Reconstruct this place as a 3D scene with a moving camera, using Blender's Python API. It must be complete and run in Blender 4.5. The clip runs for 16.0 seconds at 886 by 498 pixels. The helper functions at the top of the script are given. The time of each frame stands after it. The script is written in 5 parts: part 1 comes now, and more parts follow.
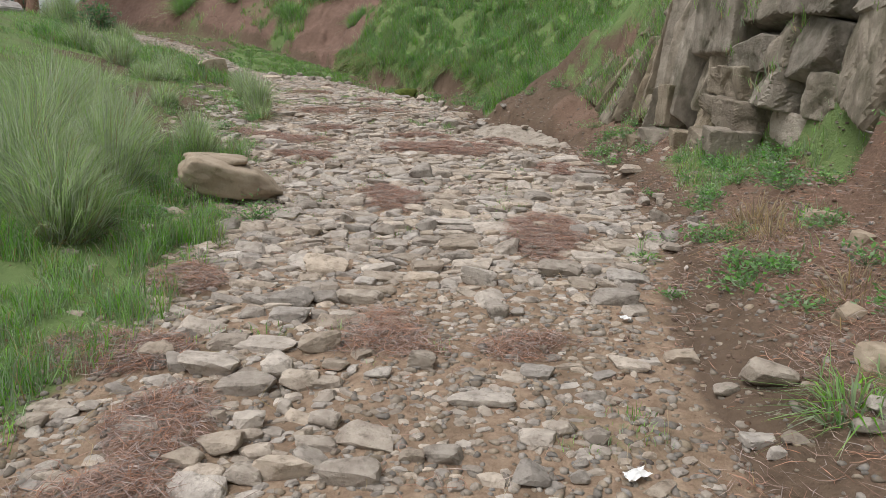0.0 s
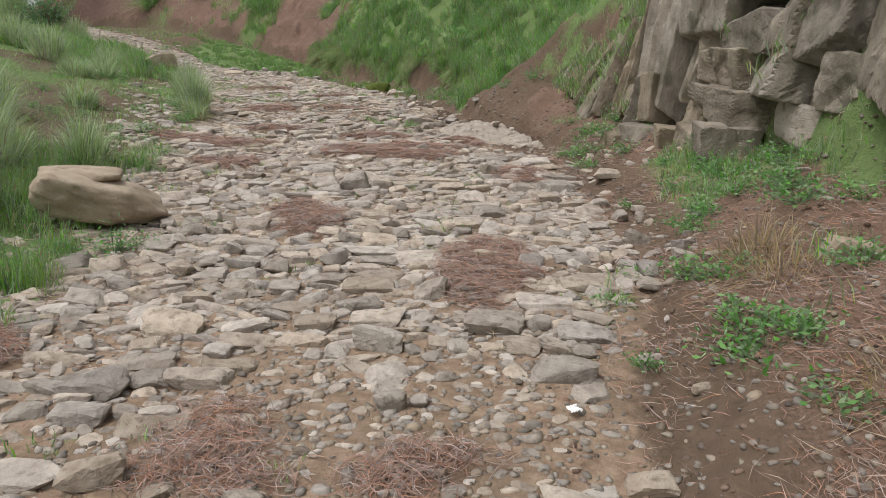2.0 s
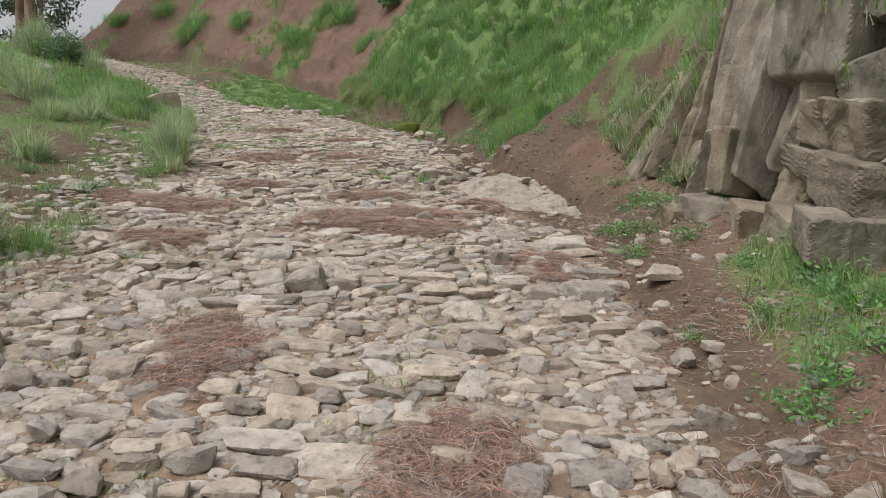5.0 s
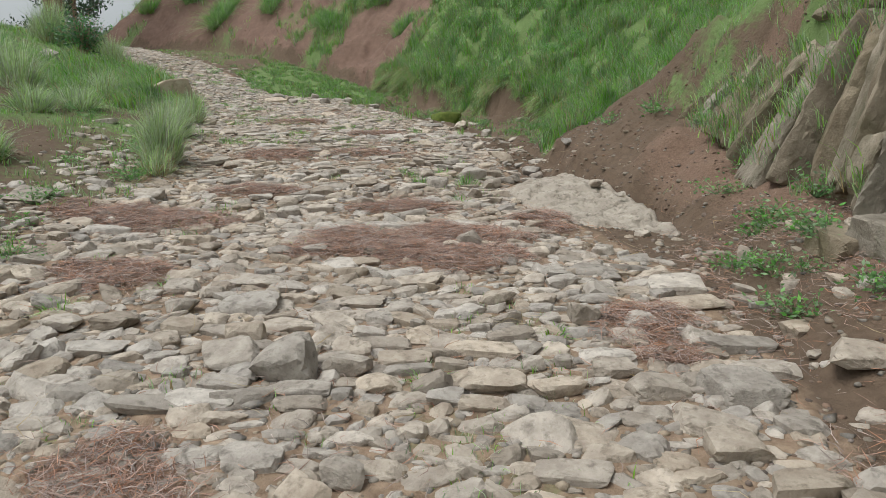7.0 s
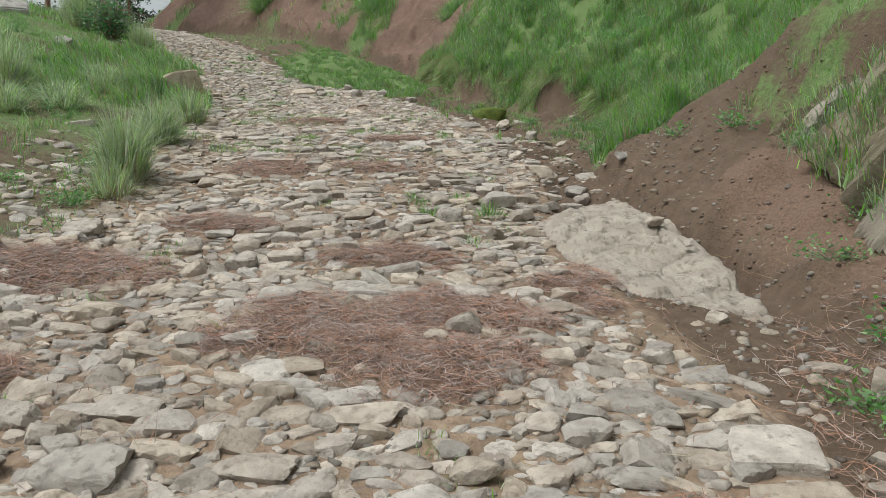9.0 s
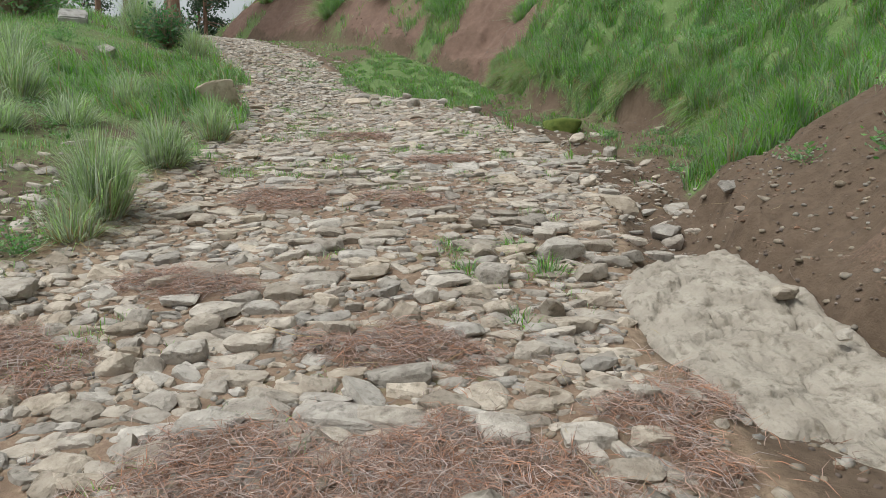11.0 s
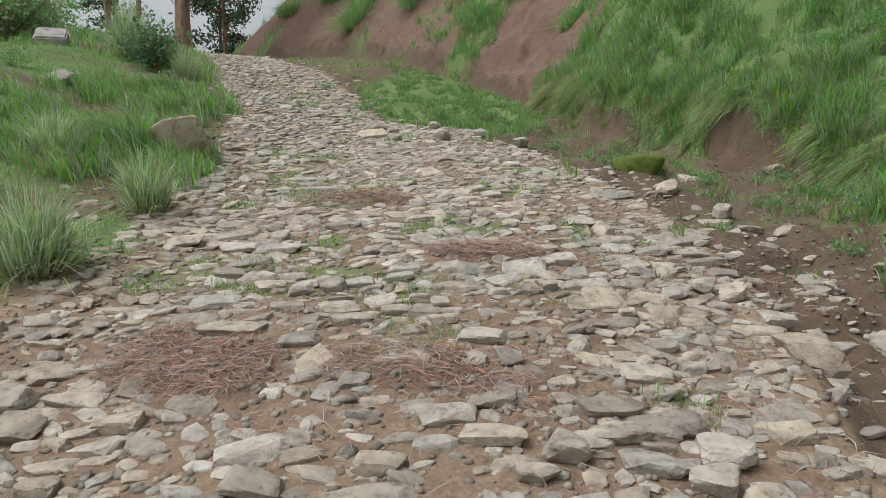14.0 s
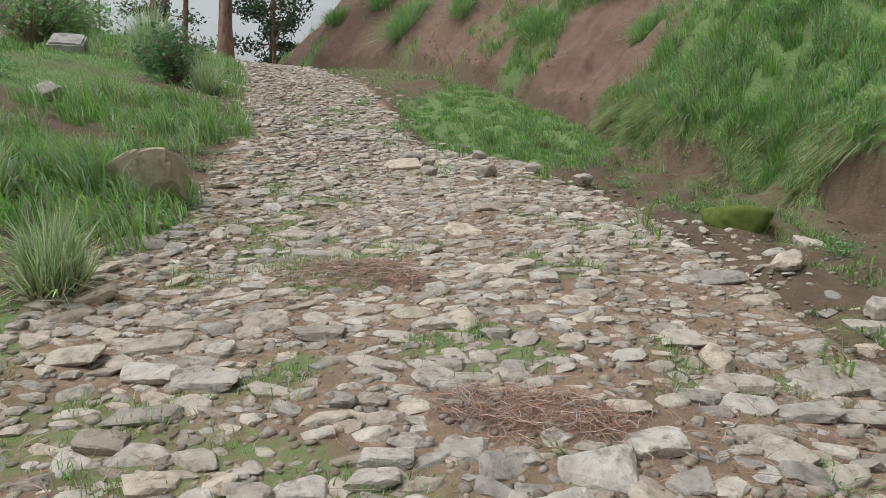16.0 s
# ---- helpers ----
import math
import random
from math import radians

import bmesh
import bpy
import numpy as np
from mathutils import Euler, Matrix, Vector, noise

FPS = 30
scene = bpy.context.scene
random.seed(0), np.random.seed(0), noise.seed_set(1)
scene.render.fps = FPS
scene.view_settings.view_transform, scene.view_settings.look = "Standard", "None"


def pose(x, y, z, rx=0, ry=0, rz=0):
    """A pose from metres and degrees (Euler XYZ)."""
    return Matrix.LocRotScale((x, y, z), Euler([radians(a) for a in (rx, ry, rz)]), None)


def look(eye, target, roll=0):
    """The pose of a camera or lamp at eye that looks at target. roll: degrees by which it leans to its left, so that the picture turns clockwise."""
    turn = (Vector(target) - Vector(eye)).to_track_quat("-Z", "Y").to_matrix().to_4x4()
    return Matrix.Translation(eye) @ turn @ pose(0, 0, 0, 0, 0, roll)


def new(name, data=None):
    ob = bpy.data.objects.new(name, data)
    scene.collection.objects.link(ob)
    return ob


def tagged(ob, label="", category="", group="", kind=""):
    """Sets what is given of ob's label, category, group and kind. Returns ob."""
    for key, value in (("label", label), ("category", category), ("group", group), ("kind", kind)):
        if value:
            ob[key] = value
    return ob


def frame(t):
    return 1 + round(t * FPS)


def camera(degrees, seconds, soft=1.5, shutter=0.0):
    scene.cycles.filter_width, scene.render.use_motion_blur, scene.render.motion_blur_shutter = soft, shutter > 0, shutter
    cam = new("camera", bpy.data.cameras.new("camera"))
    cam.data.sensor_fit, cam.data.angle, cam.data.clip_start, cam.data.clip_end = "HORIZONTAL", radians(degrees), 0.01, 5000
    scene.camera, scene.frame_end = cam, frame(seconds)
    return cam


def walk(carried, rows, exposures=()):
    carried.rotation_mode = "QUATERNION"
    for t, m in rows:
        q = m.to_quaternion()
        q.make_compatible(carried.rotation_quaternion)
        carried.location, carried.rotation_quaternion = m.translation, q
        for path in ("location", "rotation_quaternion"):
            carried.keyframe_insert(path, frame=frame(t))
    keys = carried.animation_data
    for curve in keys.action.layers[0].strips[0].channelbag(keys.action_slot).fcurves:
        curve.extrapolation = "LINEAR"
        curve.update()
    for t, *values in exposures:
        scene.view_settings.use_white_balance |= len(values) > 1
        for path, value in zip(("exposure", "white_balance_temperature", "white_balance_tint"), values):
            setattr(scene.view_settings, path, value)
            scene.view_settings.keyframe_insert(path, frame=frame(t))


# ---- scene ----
cam = camera(64.3, 16.0, soft=0.8)
EYE, TILT = 1.6, 9.0
ROWS = [
    (0, (0.032, 0.015, 1.609), (0.022, 1.991, 1.303), 1.7),
    (0.5, (0.147, 0.45, 1.643), (0.23, 2.421, 1.313), 1.7),
    (1, (0.251, 0.669, 1.655), (0.322, 2.639, 1.317), 1.3),
    (1.5, (0.472, 1.002, 1.703), (0.517, 2.974, 1.37), 1.1),
    (2, (0.569, 1.358, 1.693), (0.562, 3.332, 1.372), 0.8),
    (2.5, (0.648, 1.682, 1.811), (0.588, 3.658, 1.507), 1.1),
    (3, (0.827, 1.976, 1.817), (0.748, 3.951, 1.512), 1.3),
    (3.5, (0.923, 2.224, 1.885), (0.844, 4.199, 1.58), 1.4),
    (4, (0.868, 2.635, 1.891), (0.778, 4.612, 1.605), 1.4),
    (4.5, (0.893, 2.945, 1.924), (0.782, 4.923, 1.652), 1.3),
    (5, (0.987, 3.335, 2.035), (0.831, 5.315, 1.796), 1.3),
    (5.2, (0.986, 3.447, 2.046), (0.811, 5.427, 1.822), 1.5),
    (7.3, (0.709, 5.398, 2.181), (0.412, 7.355, 1.896), 1.3),
    (7.5, (0.685, 5.582, 2.27), (0.362, 7.534, 1.975), 1.5),
    (8, (0.798, 5.957, 2.298), (0.41, 7.894, 1.984), 1.4),
    (8.2, (0.875, 6.126, 2.342), (0.478, 8.059, 2.021), 1.5),
    (10.3, (0.911, 7.543, 2.504), (0.381, 9.446, 2.193), 1.8),
    (10.5, (0.888, 7.713, 2.495), (0.334, 9.61, 2.191), 1.7),
    (11, (0.778, 8.187, 2.621), (0.136, 10.054, 2.304), 1.8),
    (11.5, (0.704, 8.685, 2.609), (-0.011, 10.522, 2.269), 1.8),
    (12, (0.626, 9.092, 2.736), (-0.117, 10.914, 2.376), 1.4),
    (12.5, (0.34, 9.527, 2.769), (-0.427, 11.338, 2.403), 0.9),
    (13, (0.189, 9.975, 2.825), (-0.603, 11.774, 2.456), 0.6),
    (13.5, (0.089, 10.409, 2.991), (-0.662, 12.233, 2.659), 0.6),
    (14, (-0.177, 10.73, 3.02), (-0.913, 12.568, 2.731), 0.9),
    (14.5, (-0.397, 11.115, 3.134), (-1.164, 12.944, 2.876), 1.3),
    (15, (-0.42, 11.565, 3.173), (-1.181, 13.4, 2.934), 1.7),
    (15.5, (-0.535, 11.976, 3.182), (-1.33, 13.794, 2.935), 2.0),
    (16, (-0.754, 12.446, 3.32), (-1.625, 14.227, 3.053), 2.3),
]
walk(cam, [(t, look(eye, target, roll)) for t, eye, target, roll in ROWS], exposures=[(0.0, 0.16, 6580, 11), (5.2, 0.2, 6580, 11), (7.3, 0.22, 6420, 5), (11.0, 0.3, 6400, 4), (13.5, 0.22, 6420, 6), (16.0, 0.25, 6400, 7)])
# The place lies on a slope: plan coordinates (u across, v ahead, w above the slope) turn into the world by SLOPE.
SLOPE = pose(0, 0, EYE, TILT) @ pose(0, 0, -EYE)
SLOPE_NP = np.array(SLOPE)

# ---- world and light: overcast daylight ----
world = bpy.data.worlds.new("overcast_sky")
scene.world = world
world.use_nodes = True
wn, wl = world.node_tree.nodes, world.node_tree.links
sky = wn.new("ShaderNodeTexSky")
sky.sky_type = "NISHITA"
sky.sun_disc = False
sky.sun_elevation, sky.sun_rotation = radians(62), radians(-125)
sky.dust_density, sky.air_density = 4.0, 1.0
grey = wn.new("ShaderNodeHueSaturation")
grey.inputs["Saturation"].default_value = 0.22
wl.new(sky.outputs[0], grey.inputs["Color"])
wl.new(grey.outputs[0], wn["Background"].inputs["Color"])
wn["Background"].inputs["Strength"].default_value = 0.122
sun_data = bpy.data.lights.new("sun", "SUN")
sun_data.energy, sun_data.angle, sun_data.color = 1.5, radians(26), (1.0, 0.98, 0.95)
sun = new("sun", sun_data)
sun.matrix_world = look((-12, -1, 28), (0, 8, 0))



# ---- small tools ----
rng = np.random.default_rng(7)


def to_world(p):
    p = np.asarray(p, float)
    return p @ SLOPE_NP[:3, :3].T + SLOPE_NP[:3, 3]


def hashed(i, j, seed):
    n = (i.astype(np.int64) * 374761393 + j.astype(np.int64) * 668265263 + seed * 982451653) & 0x7FFFFFFF
    n = ((n ^ (n >> 13)) * 1274126177) & 0x7FFFFFFF
    n = (n ^ (n >> 16)) & 0x7FFFFFFF
    return (n % 100003) / 100003.0


def value_noise(x, y, seed=0):
    x, y = np.asarray(x, float), np.asarray(y, float)
    i, j = np.floor(x), np.floor(y)
    fx, fy = x - i, y - j
    fx, fy = fx * fx * (3 - 2 * fx), fy * fy * (3 - 2 * fy)
    a = hashed(i, j, seed) * (1 - fx) + hashed(i + 1, j, seed) * fx
    b = hashed(i, j + 1, seed) * (1 - fx) + hashed(i + 1, j + 1, seed) * fx
    return (a * (1 - fy) + b * fy) * 2 - 1


def fractal(x, y, scale, seed=0, octaves=3):
    total, amp = 0.0, 1.0
    for k in range(octaves):
        total = total + amp * value_noise(np.asarray(x) * scale, np.asarray(y) * scale, seed + k * 17)
        scale, amp = scale * 2.03, amp * 0.5
    return total


def smooth(a, b, x):
    t = np.clip((np.asarray(x, float) - a) / (b - a), 0, 1)
    return t * t * (3 - 2 * t)


def to_line(line, u, v):
    """Signed distance to a line in plan (positive on its right), and the place along it in vertices."""
    u, v = np.asarray(u, float), np.asarray(v, float)
    best = np.full(np.broadcast(u, v).shape, 1e9)
    side, along = np.zeros_like(best), np.zeros_like(best)
    for k in range(len(line) - 1):
        (ax, ay), (bx, by) = line[k][:2], line[k + 1][:2]
        dx, dy = bx - ax, by - ay
        s = np.clip(((u - ax) * dx + (v - ay) * dy) / (dx * dx + dy * dy), 0, 1)
        d = np.hypot(u - ax - s * dx, v - ay - s * dy)
        near = d < best
        best = np.where(near, d, best)
        side = np.where(near, np.sign((u - ax) * dy - (v - ay) * dx), side)
        along = np.where(near, k + s, along)
    return best * side, along


def raw_mesh(name, verts, tris, mats, flat=False, mat_index=None):
    me = bpy.data.meshes.new(name)
    verts, tris = np.asarray(verts, np.float32), np.asarray(tris, np.int32)
    me.vertices.add(len(verts))
    me.vertices.foreach_set("co", verts.ravel())
    n = tris.shape[1]
    me.loops.add(tris.size)
    me.loops.foreach_set("vertex_index", tris.ravel())
    me.polygons.add(len(tris))
    me.polygons.foreach_set("loop_start", np.arange(0, tris.size, n, dtype=np.int32))
    me.polygons.foreach_set("use_smooth", np.full(len(tris), not flat))
    for m in mats:
        me.materials.append(m)
    if mat_index is not None:
        me.polygons.foreach_set("material_index", np.asarray(mat_index, np.int32))
    me.update(calc_edges=True)
    return me


def part(name, data, parent=None, label=""):
    ob = new(name, data)
    ob.parent = parent
    return tagged(ob, label)


# ---- materials ----
def material(name, c1, c2, scale, rough=0.9, bump=0.3, bump_scale=60.0, c3=None, scale3=3.0, amount3=0.5, vary=0.0, stretch=(1, 1, 1), thin=False, spec=0.3, rich=0.8):
    m = bpy.data.materials.new(name)
    m.use_nodes = True
    nodes, links = m.node_tree.nodes, m.node_tree.links
    bsdf = nodes["Principled BSDF"]
    bsdf.inputs["Roughness"].default_value = rough
    bsdf.inputs["Specular IOR Level"].default_value = spec
    geo = nodes.new("ShaderNodeNewGeometry")
    mapping = nodes.new("ShaderNodeMapping")
    mapping.inputs["Scale"].default_value = stretch
    links.new(geo.outputs["Position"], mapping.inputs["Vector"])

    def noise_at(s, detail=5.0, rough_=0.6):
        t = nodes.new("ShaderNodeTexNoise")
        t.inputs["Scale"].default_value, t.inputs["Detail"].default_value, t.inputs["Roughness"].default_value = s, detail, rough_
        links.new(mapping.outputs[0], t.inputs["Vector"])
        return t.outputs["Fac"]

    def ramp(fac, lo, hi):
        r = nodes.new("ShaderNodeMapRange")
        r.inputs["From Min"].default_value, r.inputs["From Max"].default_value = lo, hi
        links.new(fac, r.inputs["Value"])
        return r.outputs[0]

    def mix(fac, a, b, blend="MIX"):
        x = nodes.new("ShaderNodeMix")
        x.data_type, x.blend_type = "RGBA", blend
        for value, socket in ((fac, x.inputs[0]), (a, x.inputs[6]), (b, x.inputs[7])):
            if isinstance(value, (int, float)):
                socket.default_value = value
            elif isinstance(value, tuple):
                socket.default_value = (*value, 1)
            else:
                links.new(value, socket)
        return x.outputs[2]

    colour = mix(ramp(noise_at(scale), 0.32, 0.68), c1, c2)
    if c3:
        colour = mix(ramp(noise_at(scale3, 4.0), 0.62 - amount3 * 0.25, 0.74 - amount3 * 0.1), colour, c3)
    if vary:
        info = nodes.new("ShaderNodeObjectInfo")
        add = nodes.new("ShaderNodeMath")
        add.operation = "ADD"
        links.new(info.outputs["Random"], add.inputs[0])
        links.new(geo.outputs["Random Per Island"], add.inputs[1])
        frac = nodes.new("ShaderNodeMath")
        frac.operation = "FRACT"
        links.new(add.outputs[0], frac.inputs[0])
        hsv = nodes.new("ShaderNodeHueSaturation")
        links.new(colour, hsv.inputs["Color"])
        val = nodes.new("ShaderNodeMapRange")
        val.inputs["To Min"].default_value, val.inputs["To Max"].default_value = 1 - vary, 1 + vary
        links.new(frac.outputs[0], val.inputs["Value"])
        links.new(val.outputs[0], hsv.inputs["Value"])
        mul = nodes.new("ShaderNodeMath")
        mul.operation = "MULTIPLY"
        mul.inputs[1].default_value = 7.31
        links.new(frac.outputs[0], mul.inputs[0])
        frac2 = nodes.new("ShaderNodeMath")
        frac2.operation = "FRACT"
        links.new(mul.outputs[0], frac2.inputs[0])
        sat = nodes.new("ShaderNodeMapRange")
        sat.inputs["To Min"].default_value, sat.inputs["To Max"].default_value = 1 - vary * 1.6, 1 + vary * rich
        links.new(frac2.outputs[0], sat.inputs["Value"])
        links.new(sat.outputs[0], hsv.inputs["Saturation"])
        colour = hsv.outputs[0]
    links.new(colour, bsdf.inputs["Base Color"])
    if bump:
        b = nodes.new("ShaderNodeBump")
        b.inputs["Strength"].default_value, b.inputs["Distance"].default_value = bump, 0.6 / bump_scale
        links.new(noise_at(bump_scale, 6.0, 0.65), b.inputs["Height"])
        links.new(b.outputs[0], bsdf.inputs["Normal"])
    if thin:
        trans = nodes.new("ShaderNodeBsdfTranslucent")
        links.new(colour, trans.inputs["Color"])
        both = nodes.new("ShaderNodeMixShader")
        both.inputs[0].default_value = 0.45
        links.new(bsdf.outputs[0], both.inputs[1])
        links.new(trans.outputs[0], both.inputs[2])
        links.new(both.outputs[0], nodes["Material Output"].inputs["Surface"])
    return m


STONE = material("road_stone", (0.305, 0.254, 0.206), (0.5, 0.436, 0.366), 12, 0.9, 1.0, 55, (0.21, 0.178, 0.14), 20, 0.35, vary=0.26, rich=0.5)
PEBBLE = material("pebble_stone", (0.18, 0.145, 0.11), (0.33, 0.285, 0.23), 20, 0.9, 0.4, 120, (0.18, 0.18, 0.18), 30, 0.3, vary=0.3)
PALE_ROCK = material("pale_slab_rock", (0.31, 0.27, 0.225), (0.48, 0.43, 0.37), 7, 0.9, 1.0, 34, (0.2, 0.17, 0.135), 14, 0.45)
BROWN_ROCK = material("brown_boulder_rock", (0.32, 0.255, 0.19), (0.43, 0.36, 0.28), 6, 0.9, 0.5, 45, (0.24, 0.195, 0.14), 9, 0.2)
CLIFF = material("outcrop_rock", (0.19, 0.155, 0.115), (0.36, 0.31, 0.24), 5, 0.92, 1.0, 30, (0.11, 0.1, 0.06), 3, 0.5, vary=0.2, stretch=(1, 1, 0.7))
NEEDLE = material("pine_needles", (0.25, 0.14, 0.105), (0.42, 0.275, 0.21), 30, 0.8, 0, vary=0.4)
GRASS = material("grass_blades", (0.16, 0.36, 0.08), (0.32, 0.54, 0.165), 2.6, 0.7, 0, c3=(0.3, 0.42, 0.14), scale3=1.1, amount3=0.3, vary=0.4, thin=True)
TALL_GRASS = material("tall_grass_blades", (0.32, 0.47, 0.2), (0.53, 0.65, 0.36), 9, 0.7, 0, vary=0.42, thin=True)
DRY_GRASS = material("dry_grass_blades", (0.36, 0.28, 0.15), (0.47, 0.38, 0.22), 4, 0.8, 0, vary=0.25, thin=True)
LEAF = material("weed_leaves", (0.14, 0.33, 0.1), (0.25, 0.47, 0.16), 8, 0.6, 0, vary=0.3, thin=True)
DARK_LEAF = material("shrub_leaves", (0.08, 0.2, 0.08), (0.15, 0.31, 0.12), 5, 0.6, 0, vary=0.35, thin=True)
PINE_LEAF = material("pine_foliage", (0.045, 0.09, 0.05), (0.08, 0.14, 0.07), 3, 0.7, 0, vary=0.35, thin=True)
BARK = material("pine_bark", (0.2, 0.12, 0.085), (0.34, 0.22, 0.17), 7, 0.95, 0.9, 18, (0.1, 0.065, 0.05), 12, 0.4, stretch=(1, 1, 0.25))
TWIG = material("dry_twig", (0.3, 0.22, 0.15), (0.42, 0.33, 0.24), 20, 0.9, 0.2, 100)
CONCRETE = material("weathered_concrete", (0.3, 0.28, 0.26), (0.42, 0.4, 0.38), 4, 0.95, 0.5, 40, (0.12, 0.115, 0.1), 3, 0.5)
PAPER = material("white_litter", (0.75, 0.75, 0.75), (0.85, 0.85, 0.85), 60, 0.6, 0.3, 80)
TEAL = material("teal_litter", (0.2, 0.6, 0.5), (0.3, 0.7, 0.62), 60, 0.5, 0.3, 80)
CLOD = material("soil_clod", (0.1, 0.068, 0.05), (0.24, 0.165, 0.125), 16, 1.0, 0.5, 80, vary=0.3)
MOSS = material("moss", (0.07, 0.1, 0.02), (0.14, 0.17, 0.04), 12, 1.0, 0.8, 90)


def ground_material():
    m = material("ground_soil", (0.2, 0.135, 0.092), (0.38, 0.285, 0.205), 15, 0.95, 1.0, 28, (0.2, 0.145, 0.1), 2.2, 0.5)
    nodes, links = m.node_tree.nodes, m.node_tree.links
    bsdf = nodes["Principled BSDF"]
    colour = bsdf.inputs["Base Color"].links[0].from_socket
    geo = nodes.new("ShaderNodeNewGeometry")
    for key, a, b, s in (("red_soil", (0.075, 0.052, 0.036), (0.185, 0.132, 0.094), 14), ("needle_litter", (0.125, 0.078, 0.056), (0.27, 0.18, 0.135), 55), ("cutting_soil", (0.11, 0.068, 0.052), (0.27, 0.175, 0.138), 7),
                         ("turf", (0.09, 0.16, 0.05), (0.19, 0.25, 0.1), 18), ("moss_cover", (0.05, 0.06, 0.02), (0.13, 0.12, 0.045), 15)):
        t = nodes.new("ShaderNodeTexNoise")
        t.inputs["Scale"].default_value, t.inputs["Detail"].default_value = s, 6
        links.new(geo.outputs["Position"], t.inputs["Vector"])
        two = nodes.new("ShaderNodeMix")
        two.data_type = "RGBA"
        two.inputs[6].default_value, two.inputs[7].default_value = (*a, 1), (*b, 1)
        links.new(t.outputs["Fac"], two.inputs[0])
        att = nodes.new("ShaderNodeAttribute")
        att.attribute_name = key
        edge = nodes.new("ShaderNodeMath")
        edge.operation = "MULTIPLY_ADD"
        edge.inputs[1].default_value, edge.inputs[2].default_value = 0.9, -0.45
        links.new(t.outputs["Fac"], edge.inputs[0])
        total = nodes.new("ShaderNodeMath")
        total.operation = "ADD"
        links.new(att.outputs["Fac"], total.inputs[0])
        links.new(edge.outputs[0], total.inputs[1])
        span = nodes.new("ShaderNodeMapRange")
        span.inputs["From Min"].default_value, span.inputs["From Max"].default_value = 0.3, 0.7
        links.new(total.outputs[0], span.inputs["Value"])
        over = nodes.new("ShaderNodeMix")
        over.data_type = "RGBA"
        links.new(span.outputs[0], over.inputs[0])
        links.new(colour, over.inputs[6])
        links.new(two.outputs[2], over.inputs[7])
        colour = over.outputs[2]
    links.new(colour, bsdf.inputs["Base Color"])
    return m


SOIL = ground_material()

# ---- the lie of the land, in plan coordinates ----
ROAD_LEFT = [(-1.45, -4), (-1.45, 3.2), (-1.5, 4.6), (-1.65, 5.6), (-2.2, 7.6), (-2.5, 10.5), (-3.1, 12.6), (-3.7, 14.3), (-4.9, 16.6), (-6.2, 18.8), (-8.3, 21.4), (-10.8, 24.2), (-14.0, 27.4), (-19.0, 31.5)]
ROAD_RIGHT = [(1.1, -4), (1.15, 2.9), (1.3, 4.1), (1.85, 5.8), (1.75, 8.0), (1.55, 9.4), (0.55, 11.5), (0.35, 13.0), (0.05, 14.6), (-0.4, 16.1), (-1.05, 17.4), (-2.2, 19.2), (-3.9, 20.6), (-5.4, 21.3), (-7.6, 24.0), (-10.6, 27.6), (-18.0, 33.5)]
RISE_LEFT = [(-2.0, -4), (-2.0, 9.0), (-2.9, 13.0), (-4.2, 17.0), (-5.0, 20.0), (-6.2, 23.0), (-9.0, 27.0), (-14.0, 31.0), (-22.0, 36.0)]
# foot of the banks: u, v, cut height, slope, rock wall share
FOOT = [(1.25, -4, 0.05, 0.35, 0.5), (1.35, 2, 0.05, 0.38, 0.7), (1.7, 5, 0.05, 0.38, 1.0), (2.05, 7, 0.05, 0.33, 1.0), (2.0, 10.1, 0.12, 0.42, 1.0), (1.52, 12.0, 0.3, 0.58, 0.6), (0.85, 13.9, 0.24, 0.62, 0.1), (0.7, 15.6, 0.05, 0.65, 0.0),
        (1.0, 18.2, 0.18, 0.6, 0.0), (0.1, 20.2, 0.5, 0.66, 0.0), (-2.5, 22.8, 0.45, 0.7, 0.0), (-3.7, 24.6, 0.35, 0.8, 0.0), (-5.0, 26.4, 0.2, 1.0, 0.0), (-8.0, 28.2, 0.25, 1.0, 0.0), (-13.0, 31.6, 0.25, 1.05, 0.0), (-19.2, 34.9, 0.2, 1.0, 0.0), (-20.2, 37.2, 0.2, 0.9, 0.0), (-14.0, 48.0, 0.2, 0.9, 0.0)]
NEEDLE_MATS = [(-0.27, 3.62, 0.42, 0.3), (0.5, 3.5, 0.32, 0.2), (0.84, 5.45, 0.3, 0.6), (-0.52, 6.6, 0.32, 0.5), (-1.65, 3.25, 0.35, 0.22), (-1.15, 2.6, 0.2, 0.3), (-1.2, 2.1, 0.3, 0.22), (-1.65, 4.3, 0.25, 0.25), (0.2, 9.5, 0.5, 0.35),
               (-0.35, 9.75, 0.6, 0.5), (-2.35, 10.2, 0.7, 0.4), (0.8, 10.7, 0.26, 0.45), (0.25, 10.2, 0.45, 0.3), (-0.5, 10.9, 0.5, 0.25), (-1.9, 11.3, 0.45, 0.25), (-1.3, 13.2, 0.5, 0.25), (-1.5, 14.8, 0.4, 0.2), (1.35, 8.4, 0.28, 0.35), (-1.8, 8.8, 0.35, 0.3), (-2.3, 13.0, 0.4, 0.3), (-3.2, 16.0, 0.5, 0.3)]


def foot_values(along, column):
    return np.interp(along, np.arange(len(FOOT)), [row[column] for row in FOOT])


